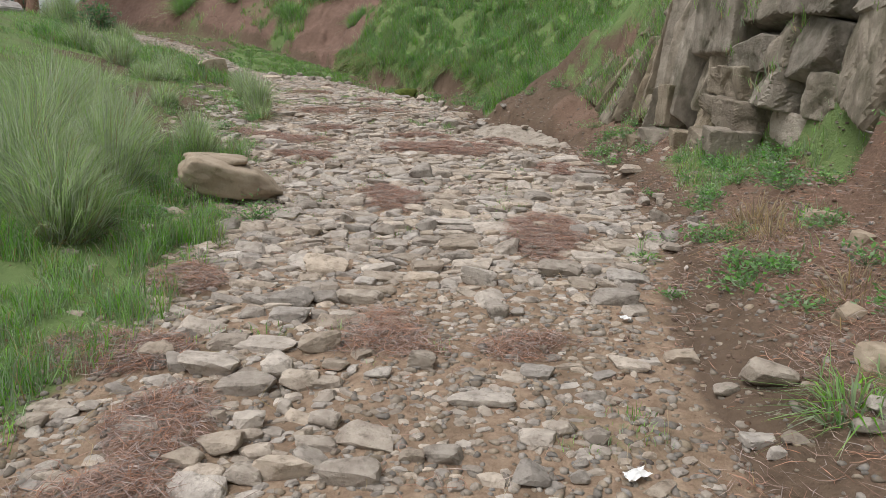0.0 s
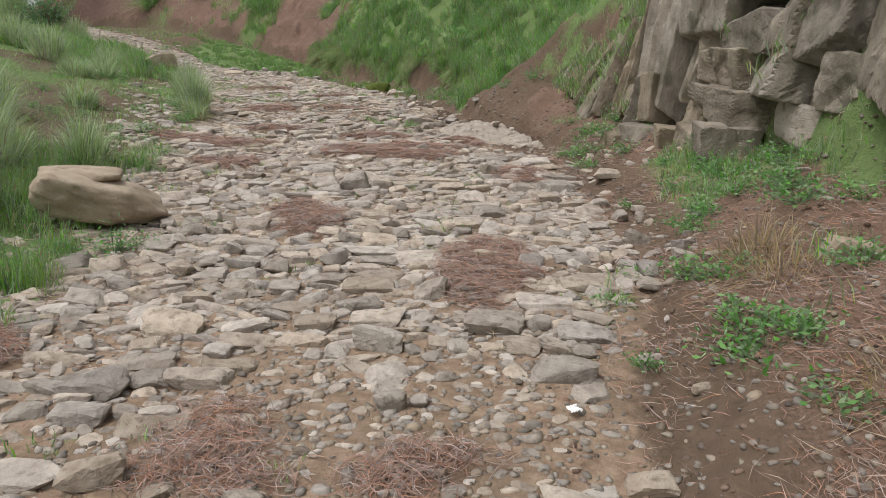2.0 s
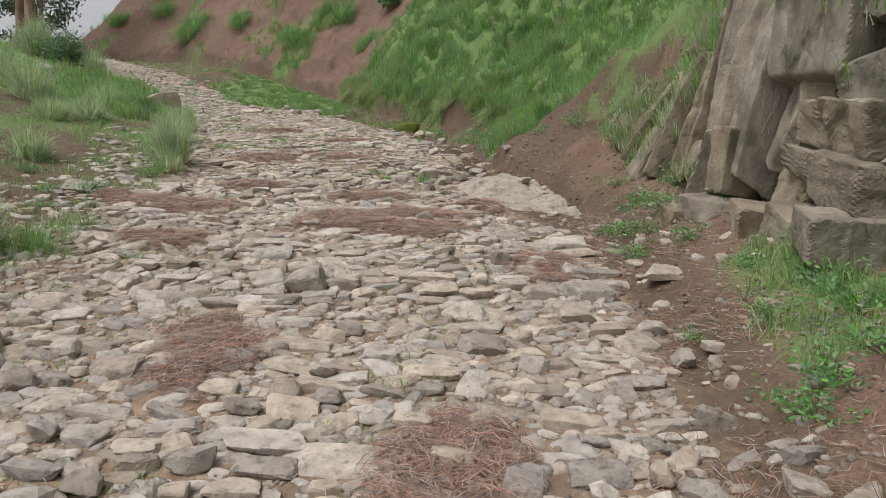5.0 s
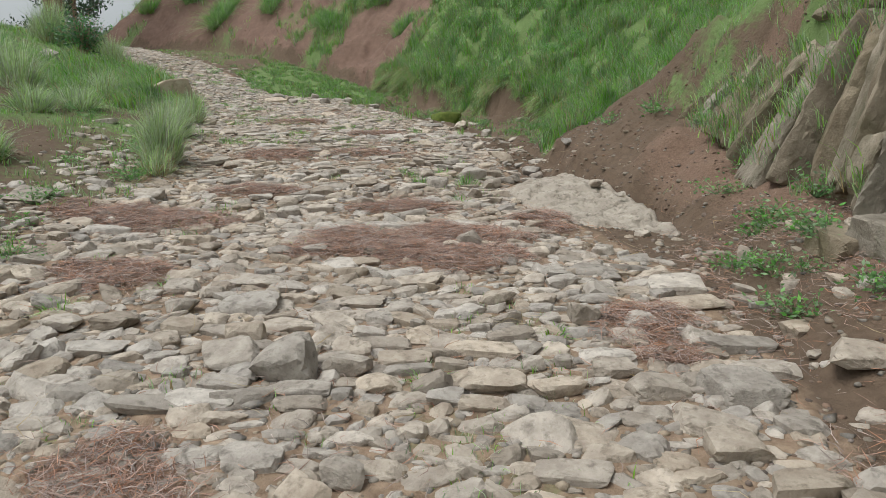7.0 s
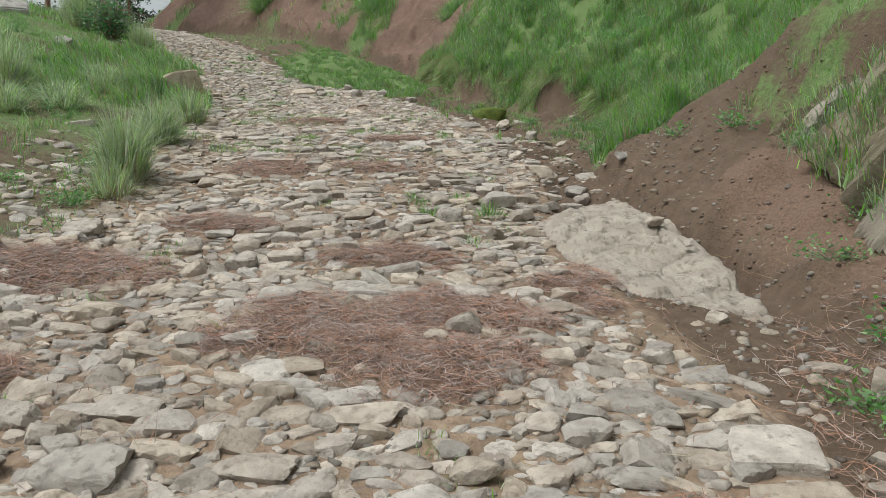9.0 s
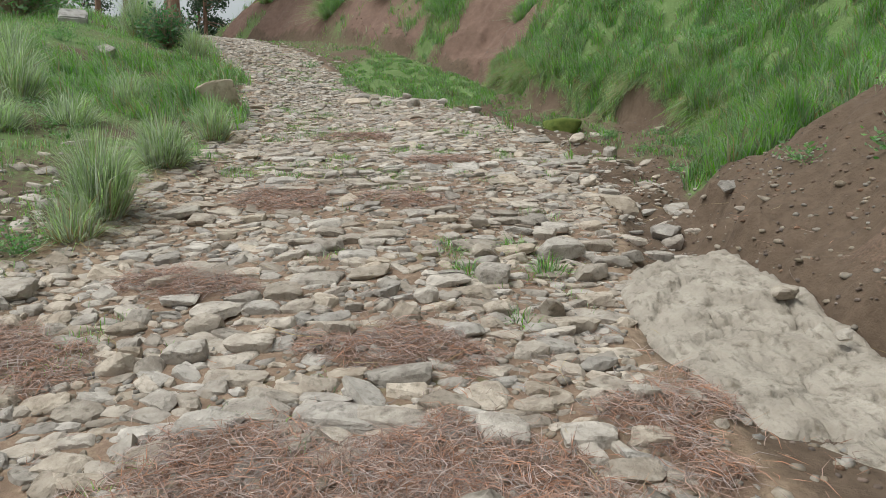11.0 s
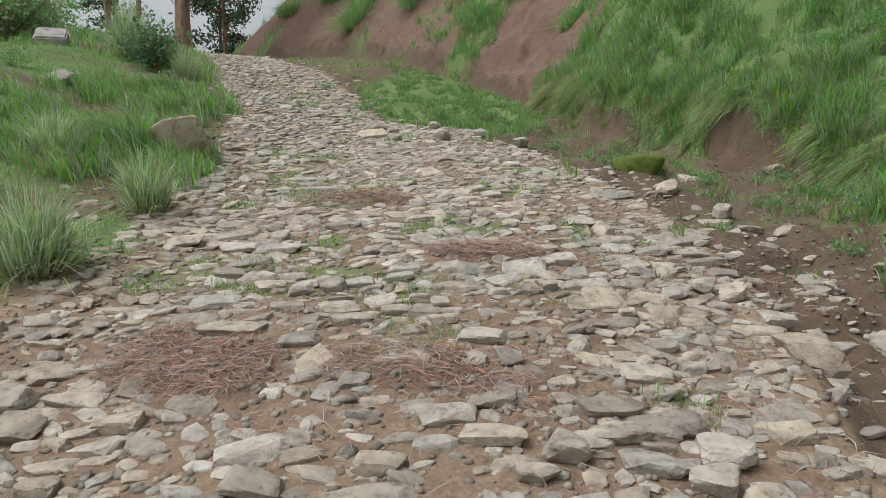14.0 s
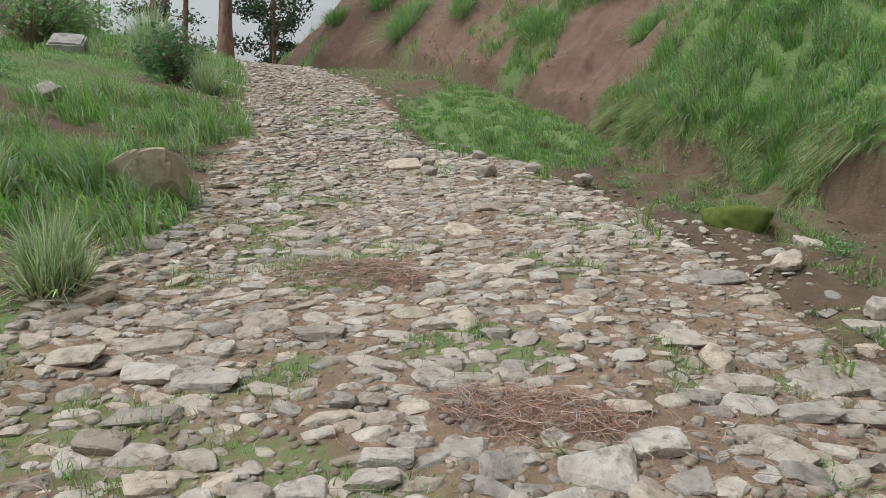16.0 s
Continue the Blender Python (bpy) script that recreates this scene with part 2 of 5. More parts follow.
def land(u, v, fine=True):
    """Height above the slope's plane."""
    u, v = np.asarray(u, float), np.asarray(v, float)
    dl = -to_line(RISE_LEFT, u, v)[0]
    d = np.clip(dl, 0, 6)
    h = 0.15 * d + 0.016 * d * d + 0.04 * np.clip(dl - 6, 0, 30)
    h = h + 0.11 * np.clip(v - 22.5, 0, 8) * smooth(-3.0, -7.0, u)
    h = h - 0.3 * smooth(31, 50, v) * np.clip(v - 31, 0, 60) * smooth(-12, -16, u)
    dr, _ = to_line(ROAD_RIGHT, u, v)
    h = h - (0.18 + 0.1 * fractal(u, v, 2.6, 35, 3)) * smooth(0.0, 0.35, dr) * smooth(10.2, 11.6, v) * (1 - smooth(-5.5, -8.5, u))
    h = h + np.interp(v, [0, 3.5, 5.5, 9, 10.5, 12.5, 14, 20, 24], [-0.07, -0.06, -0.03, -0.06, -0.1, -0.02, 0.03, 0.03, 0.0])
    h = h - 0.17 * smooth(-1.4, 0.0, dr) * smooth(10.6, 12.2, v) * smooth(-4.0, -2.0, u) * smooth(23.5, 22.0, v)
    df, along = to_line(FOOT, u, v)
    cut, slope, wall = foot_values(along, 2), foot_values(along, 3), foot_values(along, 4)
    dd = np.clip(df + 0.12 * fractal(u, v, 0.9, 5, 3) + 0.07 * fractal(u, v, 3.1, 6, 3), 0, None)
    bank = cut * smooth(0.0, 0.22, dd) + slope * np.clip(dd, 0, 9) + 0.18 * np.clip(dd - 9, 0, 60)
    bank = bank + wall * (smooth(1.15, 1.9, dd) * 1.7 + 0.5 * np.clip(dd - 1.3, 0, 5))
    h = h + bank
    h = h + 0.3 * fractal(u, v, 0.5, 51, 3) * smooth(0.3, 1.8, df) * smooth(8.5, 9.6, along)
    if fine:
        rough = 0.35 + smooth(0.0, 1.2, df) * 1.2 + smooth(0.3, 2.0, dl) * 0.8
        h = h + 0.022 * rough * fractal(u, v, 2.3, 11, 4) + (0.09 * fractal(u, v, 1.1, 31, 3) + 0.05 * fractal(u, v, 3.7, 33, 3)) * smooth(0.1, 1.4, df) * np.where(along < 5.2, 1.5, 1.0)
    return h


def on_land(u, v, lift=0.0):
    return Vector(to_world((u, v, float(land(u, v)) + lift)))


def turf_cover(u, v):
    """How grassy the ground is, 0 to 1."""
    dl = -to_line(ROAD_LEFT, u, v)[0]
    dr, _ = to_line(ROAD_RIGHT, u, v)
    df, along = to_line(FOOT, u, v)
    patch = fractal(u, v, 0.8, 41, 3)
    left = smooth(0.0, 0.6, dl + 0.3 * patch) * (1.0 - 0.62 * smooth(7.6, 8.8, v) * smooth(3.4, 1.4, dl) * smooth(13.5, 12.0, v))
    left = left * np.clip(0.72 + 0.6 * patch + 0.3 * smooth(8, 6, v), 0, 1)
    far = (along > 6.7)
    red_part = smooth(10.4, 11.6, along)
    edge = np.where(along < 8.2, -0.05, 0.0)
    bank = np.where(far, smooth(edge, edge + 0.16, df + 0.07 * patch) * (1 - red_part * np.clip(1.0 - 0.9 * patch - 0.5 * smooth(2.0, 4.5, df), 0, 1)), 0.0)
    scree = (along > 4.6) & (along <= 6.7)
    bank = np.where(scree, smooth(1.5, 2.2, df + 0.4 * patch), bank)
    bank = np.maximum(bank, np.where((along > 2.5) & (along < 5.8), 0.85 * smooth(0.9, 1.5, df) * smooth(0.0, 0.4, fractal(u, v, 1.5, 43, 2)), 0))
    near = np.where(along <= 4.9, smooth(-0.3, 0.3, patch + 0.5 * value_noise(u * 3.1, v * 3.1, 47)) * smooth(0.1, 0.6, df) * 0.8, 0.0)
    lawn = smooth(0.1, 0.5, dr) * smooth(0.0, -0.4, df) * smooth(21.0, 21.8, v) * smooth(-9, -7, u) * smooth(-2.9, -3.6, u)
    ditch = smooth(0.2, 0.5, dr) * smooth(0.2, -0.1, df) * smooth(15.0, 16.5, v) * smooth(-0.35, 0.25, patch + 0.5 * value_noise(u * 3.3, v * 3.3, 49)) * 0.4
    inside = smooth(0.1, -0.3, dr) * smooth(0.1, -0.3, dl)
    road = inside * smooth(0.2 - 0.35 * smooth(12, 15, v), 0.65, fractal(u, v, 1.5, 61, 3)) * (0.3 + 0.3 * smooth(11.5, 15.0, v))
    return np.clip(np.maximum.reduce([left, bank, near, lawn, ditch, road]), 0, 1)


def mat_cover(u, v):
    c = np.zeros_like(np.asarray(u, float))
    for mu, mv, a, b in NEEDLE_MATS:
        r = np.hypot((u - mu) / a, (v - mv) / b) + 0.5 * fractal(u, v, 3.0, 71, 3)
        c = np.maximum(c, smooth(1.35, 0.35, r))
    return c


def steps(*spans):
    out = []
    for a, b, s in spans:
        out.extend(np.arange(a, b, s))
    return np.array(out)


def build_ground():
    us = steps((-900, -100, 80), (-100, -30, 8), (-30, -20, 0.6), (-20, -12, 0.25), (-12, -5, 0.16), (-5, 3.6, 0.06), (3.6, 9, 0.2), (9, 30, 1.0), (30, 100, 8), (100, 901, 80))
    vs = steps((-900, -100, 80), (-100, -20, 8), (-20, -1, 0.8), (-1, 17, 0.065), (17, 28, 0.12), (28, 37, 0.16), (37, 40, 0.5), (40, 110, 5), (110, 901, 60))
    u, v = np.meshgrid(us, vs)
    u, v = u.ravel(), v.ravel()
    h = land(u, v)
    far = np.maximum(np.abs(u) - 40, np.maximum(-v - 30, v - 60))
    h = h * smooth(60, 0, far)
    mats = mat_cover(u, v)
    h = h + 0.035 * mats
    pts = to_world(np.stack([u, v, h], 1))
    away = smooth(0, 120, far)
    pts[:, 2] = pts[:, 2] * (1 - away) + away * -3.0
    n, m = len(us), len(vs)
    i, j = np.meshgrid(np.arange(n - 1), np.arange(m - 1))
    a = (j * n + i).ravel()
    me = raw_mesh("ground", pts, np.stack([a, a + 1, a + n + 1, a + n], 1), [SOIL])
    df, along = to_line(FOOT, u, v)
    dl = -to_line(ROAD_LEFT, u, v)[0]
    dr, _ = to_line(ROAD_RIGHT, u, v)
    red = np.maximum(smooth(-0.5, 0.1, df) * np.where(along < 4.6, 0.6, 0.95), smooth(0.1, 0.6, dl) * 0.85)
    red = np.maximum(red, smooth(-0.05, 0.25, dr) * 1.0)
    red = np.maximum(red, 0.12)
    litter = np.maximum(mats, 0.62 * smooth(-0.1, 0.5, df) * (along < 5.2))
    litter = np.maximum(litter, 0.45 * smooth(8.5, 10, v) * smooth(0.1, -0.2, dr) * smooth(0.1, -0.2, dl))
    mossy = smooth(0.05, 0.2, df) * smooth(0.75, 0.4, df) * (along > 8.6) * (along < 11.2) * np.clip(0.6 + 0.6 * fractal(u, v, 1.3, 91, 2), 0, 1)
    for key, values in (("red_soil", red), ("needle_litter", litter), ("cutting_soil", smooth(9.6, 10.6, along) * smooth(0.0, 0.3, df)), ("turf", turf_cover(u, v)), ("moss_cover", mossy)):
        att = me.attributes.new(key, "FLOAT", "POINT")
        att.data.foreach_set("value", np.asarray(values, np.float32))
    return tagged(new("ground", me), "reddish brown hillside soil with turf and pine needle litter", "ground", kind="structure")


ground = build_ground()

# ---- rocks ----
BALLS = {}


def ball(level):
    if level not in BALLS:
        bm = bmesh.new()
        bmesh.ops.create_icosphere(bm, subdivisions=level, radius=1.0)
        BALLS[level] = (np.array([x.co[:] for x in bm.verts]), np.array([[x.index for x in f.verts] for f in bm.faces]))
        bm.free()
    return BALLS[level]


def rock_points(seed, level, facets=9, sharp=14.0, grain=0.03, tilt=0.25):
    """A blunt many-sided stone of about unit half sizes."""
    r = np.random.default_rng(seed)
    way, tris = ball(level)
    normals = np.concatenate([np.eye(3), -np.eye(3)]) + r.normal(0, tilt, (6, 3))
    extra = r.normal(0, 1, (facets, 3))
    normals = np.concatenate([normals, extra])
    normals /= np.linalg.norm(normals, axis=1)[:, None]
    depth = np.concatenate([r.uniform(0.8, 1.0, 6), r.uniform(0.85, 1.2, facets)])
    reach = np.clip(way @ normals.T, 0, None) / depth
    radius = 1.0 / (np.sum(reach ** sharp, axis=1) ** (1.0 / sharp))
    if grain:
        radius = radius * (1 + grain * np.array([noise.fractal(Vector(w) * 2.2 + Vector((seed * 3.7, 0, 0)), 1.0, 2.1, 4) for w in way]))
    return way * radius[:, None], tris


def rock_mesh(name, seed, level, size, mat, facets=9, sharp=14.0, grain=0.03, tilt=0.25, crack=0.0, flat=False):
    p, t = rock_points(seed, level, facets, sharp, grain, tilt)
    p = p * (np.array(size) / 2)
    if crack:
        off = []
        for q in p:
            w = Vector((q[0] * 2.4, q[1] * 2.4, q[2] * 1.1)) + Vector((seed * 1.37, 0, 0))
            w += 0.25 * Vector((noise.noise(w * 1.3), noise.noise(w * 1.3 + Vector((9, 0, 0))), 0))
            dist, cell = noise.voronoi(w)
            ease = min(1.0, (dist[1] - dist[0]) / 0.16)
            fine, small = noise.voronoi(w * 2.4)
            ease2 = min(1.0, (fine[1] - fine[0]) / 0.2)
            off.append(crack * (2.0 * noise.noise(Vector(cell[0]) * 5.1) * ease - 1.0 * (1 - ease) + (0.9 * noise.noise(Vector(small[0]) * 5.3) + 0.45) * ease2 + 0.3 * noise.fractal(Vector(q) * 8.0, 1.0, 2.0, 3)))
        n = p / np.maximum(np.linalg.norm(p, axis=1)[:, None], 1e-6)
        p = p + n * np.array(off)[:, None]
    return raw_mesh(name, p, t, [mat], flat)


def set_rock(name, seed, size, place, turn=(0, 0, 0), mat=STONE, level=4, label="", category="rock", group="", sink=0.3, parent=None, **more):
    me = rock_mesh(name, seed, level, size, mat, **more)
    ob = new(name, me)
    u, v = place[:2]
    w = place[2] if len(place) > 2 else float(land(u, v)) + size[2] * (0.5 - sink)
    ob.matrix_world = SLOPE @ pose(u, v, w, *turn)
    if parent:
        m = ob.matrix_world.copy()
        ob.parent = parent
        ob.matrix_parent_inverse = Matrix.Identity(4)
        ob.matrix_basis = m
        return tagged(ob, label)
    return tagged(ob, label, category, group)
from mathutils.bvhtree import BVHTree


# large pale bedrock slab at the road's right edge
def bedrock_slab():
    p, t = rock_points(3, 7, 5, 10.0, 0.0, 0.12)
    p = p * np.array((0.56, 1.38, 0.26))
    taper = 1 - 0.18 * (p[:, 1] / 1.38)
    p[:, 0] *= np.where(p[:, 1] > 0, taper, 1 - 0.6 * smooth(0.2, 1.4, -p[:, 1]))
    rough = []
    for q in p:
        w = Vector(q)
        a = noise.voronoi(Vector((w.x * 2.2, w.y * 2.6 + 0.6 * w.x, 0)) + Vector((4.3, 1, 0)))[0]
        pit = noise.fractal(w * 9, 1.0, 2.0, 3)
        rough.append(0.07 * noise.fractal(w * 1.9, 1.0, 2.0, 5) - 0.04 * max(0.0, 1 - (a[1] - a[0]) / 0.045) - 0.09 * max(0.0, pit - 0.25) + 0.012 * noise.fractal(w * 22, 1.0, 2.0, 3))
    p[:, 2] += np.array(rough) + 0.02 * (p[:, 0] / 0.6)
    ob = new("bedrock_slab", raw_mesh("bedrock_slab", p, t, [PALE_ROCK]))
    ob.matrix_world = SLOPE @ pose(1.17, 11.68, -0.34, -1.5, 3.0, 23)
    return tagged(ob, "large pale grey-beige bedrock slab sunk in the track edge", "rock")


bedrock_slab()

set_rock("boulder", 12, (0.96, 0.42, 0.3), (-1.95, 6.36, 0.19), (0, 17, 24), BROWN_ROCK, 5, "big rounded brown boulder lying in the grassy verge", sharp=16.0, grain=0.05, tilt=0.14, crack=0.012)
set_rock("boulder", 17, (0.56, 0.34, 0.12), (-2.08, 6.42, 0.35), (0, 10, 20), BROWN_ROCK, 4, "flat brown rock slab resting on the verge boulder", sharp=16.0, grain=0.05, tilt=0.14, crack=0.01)
set_rock("boulder", 23, (0.58, 0.46, 0.6), (-5.5, 16.62), (0, -14, 35), BROWN_ROCK, 5, "upright wedge-shaped tan boulder standing in short grass", sink=0.3, sharp=40.0, facets=4, grain=0.02, tilt=0.42, flat=True)


# ---- rock outcrop on the right bank: blocks split by upright joints ----
outcrop = tagged(new("rock_outcrop"), "grey-brown jointed rock outcrop with mossy ledges in the bank", "outcrop")
outcrop.matrix_world = SLOPE @ pose(3.2, 9.0, 0.3)
outcrop_base = outcrop.matrix_world.copy()


def rock_block(face, v, w, deep, sv, sw, turn=0, lean=8, crack=0.022):
    """One block of the outcrop: its face's distance across, its middle, its size, its turn and its lean to the bank."""
    k = len(outcrop.children)
    me = rock_mesh("rock_block", 200 + k, 6 if sw > 1.4 or crack == 0.01 else 5, (deep * 1.1, sv * 1.1, sw * 1.1), CLIFF, facets=4, sharp=44.0, grain=0.025, tilt=0.1, crack=crack, flat=True)
    ob = part("rock_block", me, outcrop)
    ob.matrix_basis = outcrop_base.inverted() @ SLOPE @ pose(face + deep * 0.5, v, w, 0, lean, turn)


# the great smooth block and the beds under it
rock_block(2.92, 8.36, 1.72, 0.9, 0.86, 0.95, 12, 9, 0.01)
rock_block(2.98, 8.56, 0.98, 0.6, 0.36, 0.66, -6, 5, 0.012)
rock_block(2.97, 8.3, 1.12, 0.6, 0.26, 0.5, 14, 5, 0.012)
rock_block(2.98, 7.85, 1.06, 0.8, 0.62, 0.36, 8, 6)
rock_block(2.93, 7.8, 0.74, 0.8, 0.85, 0.34, -5, 4)
rock_block(2.98, 8.3, 0.62, 0.6, 0.5, 0.34, 6, 4)
rock_block(3.04, 7.55, 1.4, 0.8, 0.9, 0.4, 10, 7)
rock_block(3.1, 7.1, 1.05, 0.8, 0.8, 0.38, -6, 7)
# broken wall nearer the start
rock_block(3.14, 7.05, 1.5, 0.8, 0.55, 0.5, 8, 8)
rock_block(3.16, 6.5, 1.42, 0.8, 0.5, 0.6, -8, 8)
rock_block(3.12, 7.6, 1.85, 0.9, 0.9, 0.5, 4, 10)
rock_block(3.2, 6.75, 1.95, 0.9, 0.8, 0.5, 10, 10)
rock_block(3.2, 7.4, 2.35, 1.0, 1.4, 0.55, -5, 12)
rock_block(3.24, 6.4, 1.0, 0.8, 0.6, 0.4, 12, 8)
rock_block(3.3, 5.75, 1.35, 0.9, 0.8, 0.8, -6, 12)
rock_block(3.35, 5.0, 1.4, 0.9, 0.8, 0.9, 8, 14)
rock_block(3.4, 5.6, 2.05, 1.0, 1.4, 0.8, 4, 14)
# upright columns beyond the dark joint
rock_block(2.86, 8.93, 1.45, 0.6, 0.24, 1.9, 8, 6, 0.016)
rock_block(2.78, 9.2, 1.3, 0.6, 0.27, 1.75, -6, 7, 0.018)
rock_block(2.82, 9.44, 1.4, 0.6, 0.2, 1.8, 10, 8, 0.018)
rock_block(2.72, 9.68, 1.15, 0.6, 0.26, 1.5, -8, 9)
rock_block(2.78, 9.95, 1.15, 0.6, 0.24, 1.5, 6, 12)
rock_block(2.7, 10.2, 0.95, 0.6, 0.28, 1.2, -10, 16)
rock_block(2.66, 9.02, 0.66, 0.5, 0.3, 0.6, 12, 6, 0.014)
rock_block(2.62, 9.33, 0.6, 0.5, 0.28, 0.55, -8, 8, 0.014)
rock_block(2.6, 9.62, 0.5, 0.5, 0.26, 0.45, 10, 10)
# stones at the foot
rock_block(2.5, 8.97, 0.27, 0.45, 0.5, 0.26, 18, 4, 0.014)
rock_block(2.62, 8.42, 0.34, 0.5, 0.6, 0.28, -10, 3, 0.014)
rock_block(2.74, 7.95, 0.42, 0.5, 0.42, 0.26, 8, 4, 0.014)
rock_block(2.72, 7.45, 0.5, 0.5, 0.4, 0.24, -8, 4, 0.014)
rock_block(2.3, 9.2, 0.19, 0.4, 0.4, 0.2, 20, 6, 0.014)
# leaning mossy ribs farther up
for i in range(7):
    rock_block(2.66 - 0.05 * i, 10.55 + 0.42 * i, 0.8 - 0.05 * i, 0.6, 0.3 + 0.05 * (i % 2), 1.25 - 0.1 * i, (-14, 10, -6)[i % 3], 22 + 3.5 * i, 0.03)
rock_block(3.12, 9.4, 2.55, 1.0, 1.1, 0.9, 4, 14, 0.04)
rock_block(3.1, 10.5, 1.9, 1.0, 1.0, 0.8, -6, 26, 0.04)
rock_block(3.15, 11.6, 1.6, 1.0, 1.1, 0.8, 8, 32, 0.04)

# ---- loose stones that stand out ----
PLACED = []


def stone(u, v, a, b, height, turn, mat=STONE, sink=0.14, label="angular beige-grey loose stone on the stony track", w=None):
    place = (u, v) if w is None else (u, v, w)
    set_rock("loose_stone", 301 + len(PLACED), (a, b, height), place, (rng.uniform(-9, 9), rng.uniform(-9, 9), turn), mat, 4 if a > 0.3 else 3, label, "stone", "loose stones along the track", sink=sink, sharp=34.0, flat=True)
    PLACED.append((u, v, 0.24 * (a + b)))


stone(3.35, 6.75, 0.5, 0.55, 0.36, 12, PALE_ROCK, 0.3, "pale grey boulder half buried in the grassy bank", 0.72)
stone(1.3, 12.1, 0.12, 0.09, 0.08, 20, w=-0.05)
stone(1.5, 11.6, 0.08, 0.07, 0.05, 50, w=-0.05)
set_rock("mossy_stone", 333, (0.55, 0.42, 0.3), (-1.22, 19.5), (0, 0, 20), MOSS, 4, "low stone covered in green moss beside the gully", "stone", sink=0.35, sharp=8.0, grain=0.06)
stone(2.00, 2.90, 0.20, 0.17, 0.15, 0, BROWN_ROCK, 0.5)
stone(1.90, 2.55, 0.16, 0.12, 0.09, 30)
stone(2.60, 4.75, 0.26, 0.22, 0.20, 20, BROWN_ROCK, 0.5)
stone(2.10, 3.35, 0.17, 0.13, 0.12, -15, BROWN_ROCK, 0.5)
stone(2.55, 4.15, 0.17, 0.15, 0.13, 35, BROWN_ROCK, 0.5)
stone(-8.85, 18.20, 0.35, 0.30, 0.20, 0)
stone(-4.95, 20.10, 0.30, 0.18, 0.17, 15)
stone(-4.60, 19.80, 0.18, 0.15, 0.14, 40)
stone(-3.75, 19.55, 0.20, 0.18, 0.13, 10)
stone(-4.40, 19.45, 0.22, 0.17, 0.12, -20)
stone(-0.55, 19.10, 0.25, 0.19, 0.13, 0)
stone(-0.75, 18.10, 0.22, 0.17, 0.12, 30)
stone(-2.90, 20.40, 0.20, 0.17, 0.14, 50)
stone(-4.30, 20.60, 0.18, 0.16, 0.12, 5)
stone(-3.40, 20.10, 0.17, 0.14, 0.12, 15)
stone(0.30, 19.60, 0.18, 0.15, 0.13, 25)
stone(-0.20, 17.40, 0.18, 0.14, 0.12, 65)
stone(-1.37, 2.16, 0.10, 0.06, 0.04, 7)
stone(-0.71, 2.29, 0.13, 0.08, 0.07, -1)
stone(0.39, 2.32, 0.13, 0.09, 0.08, -12)
stone(-0.59, 2.33, 0.20, 0.10, 0.09, -1)
stone(0.57, 2.33, 0.09, 0.05, 0.04, -3)
stone(-0.96, 2.37, 0.14, 0.10, 0.08, -2)
stone(1.73, 2.48, 0.13, 0.08, 0.06, -5)
stone(-0.86, 2.49, 0.20, 0.13, 0.07, -2)
stone(1.48, 2.55, 0.10, 0.07, 0.04, 3)
stone(-1.22, 2.57, 0.21, 0.14, 0.07, -9)
stone(1.81, 2.58, 0.09, 0.06, 0.05, -12)
stone(-1.70, 2.62, 0.13, 0.09, 0.05, -11)
stone(0.69, 2.63, 0.10, 0.07, 0.06, 7)
stone(-0.79, 2.65, 0.15, 0.10, 0.08, 4)
stone(0.54, 2.67, 0.12, 0.07, 0.06, -6)
stone(-0.96, 2.68, 0.11, 0.07, 0.06, -6)
stone(-0.47, 2.69, 0.15, 0.08, 0.07, -0)
stone(-1.53, 2.75, 0.10, 0.07, 0.04, -6)
stone(-0.67, 2.79, 0.07, 0.08, 0.06, 0)
stone(1.37, 3.01, 0.11, 0.07, 0.05, -2)
stone(1.55, 3.01, 0.24, 0.18, 0.13, 2)
stone(-0.65, 3.02, 0.19, 0.11, 0.09, 12)
stone(-0.77, 3.13, 0.15, 0.14, 0.11, -1)
stone(-0.28, 3.13, 0.11, 0.08, 0.04, -2)
stone(-1.28, 3.15, 0.10, 0.12, 0.08, 8)
stone(-0.51, 3.20, 0.14, 0.10, 0.05, 0)
stone(-1.44, 3.25, 0.17, 0.13, 0.09, 1)
stone(-0.07, 3.26, 0.14, 0.11, 0.09, -5)
stone(-0.62, 3.40, 0.22, 0.15, 0.11, 1)
stone(0.35, 3.92, 0.15, 0.09, 0.08, 8)
stone(0.47, 3.94, 0.08, 0.06, 0.05, -1)
stone(1.65, 3.99, 0.09, 0.05, 0.04, 6)
stone(-0.89, 4.00, 0.24, 0.14, 0.11, 0)
stone(-0.71, 4.08, 0.18, 0.12, 0.06, 12)
stone(0.58, 4.16, 0.09, 0.05, 0.04, -0)
stone(1.24, 4.41, 0.12, 0.08, 0.04, 1)
stone(0.25, 4.46, 0.24, 0.15, 0.12, -1)
stone(0.95, 4.48, 0.20, 0.13, 0.07, 1)
stone(-1.43, 4.55, 0.10, 0.07, 0.05, 4)
stone(1.06, 4.68, 0.12, 0.10, 0.08, 1)
stone(1.79, 5.21, 0.18, 0.15, 0.06, 4)
stone(-1.04, 5.37, 0.16, 0.13, 0.09, 16)
stone(-0.46, 5.44, 0.14, 0.10, 0.08, 2)
stone(1.82, 5.45, 0.13, 0.15, 0.10, 1)
stone(-0.13, 5.45, 0.12, 0.07, 0.06, 1)
stone(0.39, 5.51, 0.12, 0.06, 0.05, 8)
stone(-0.93, 5.52, 0.13, 0.12, 0.05, 6)
stone(-0.15, 5.62, 0.16, 0.10, 0.09, 3)
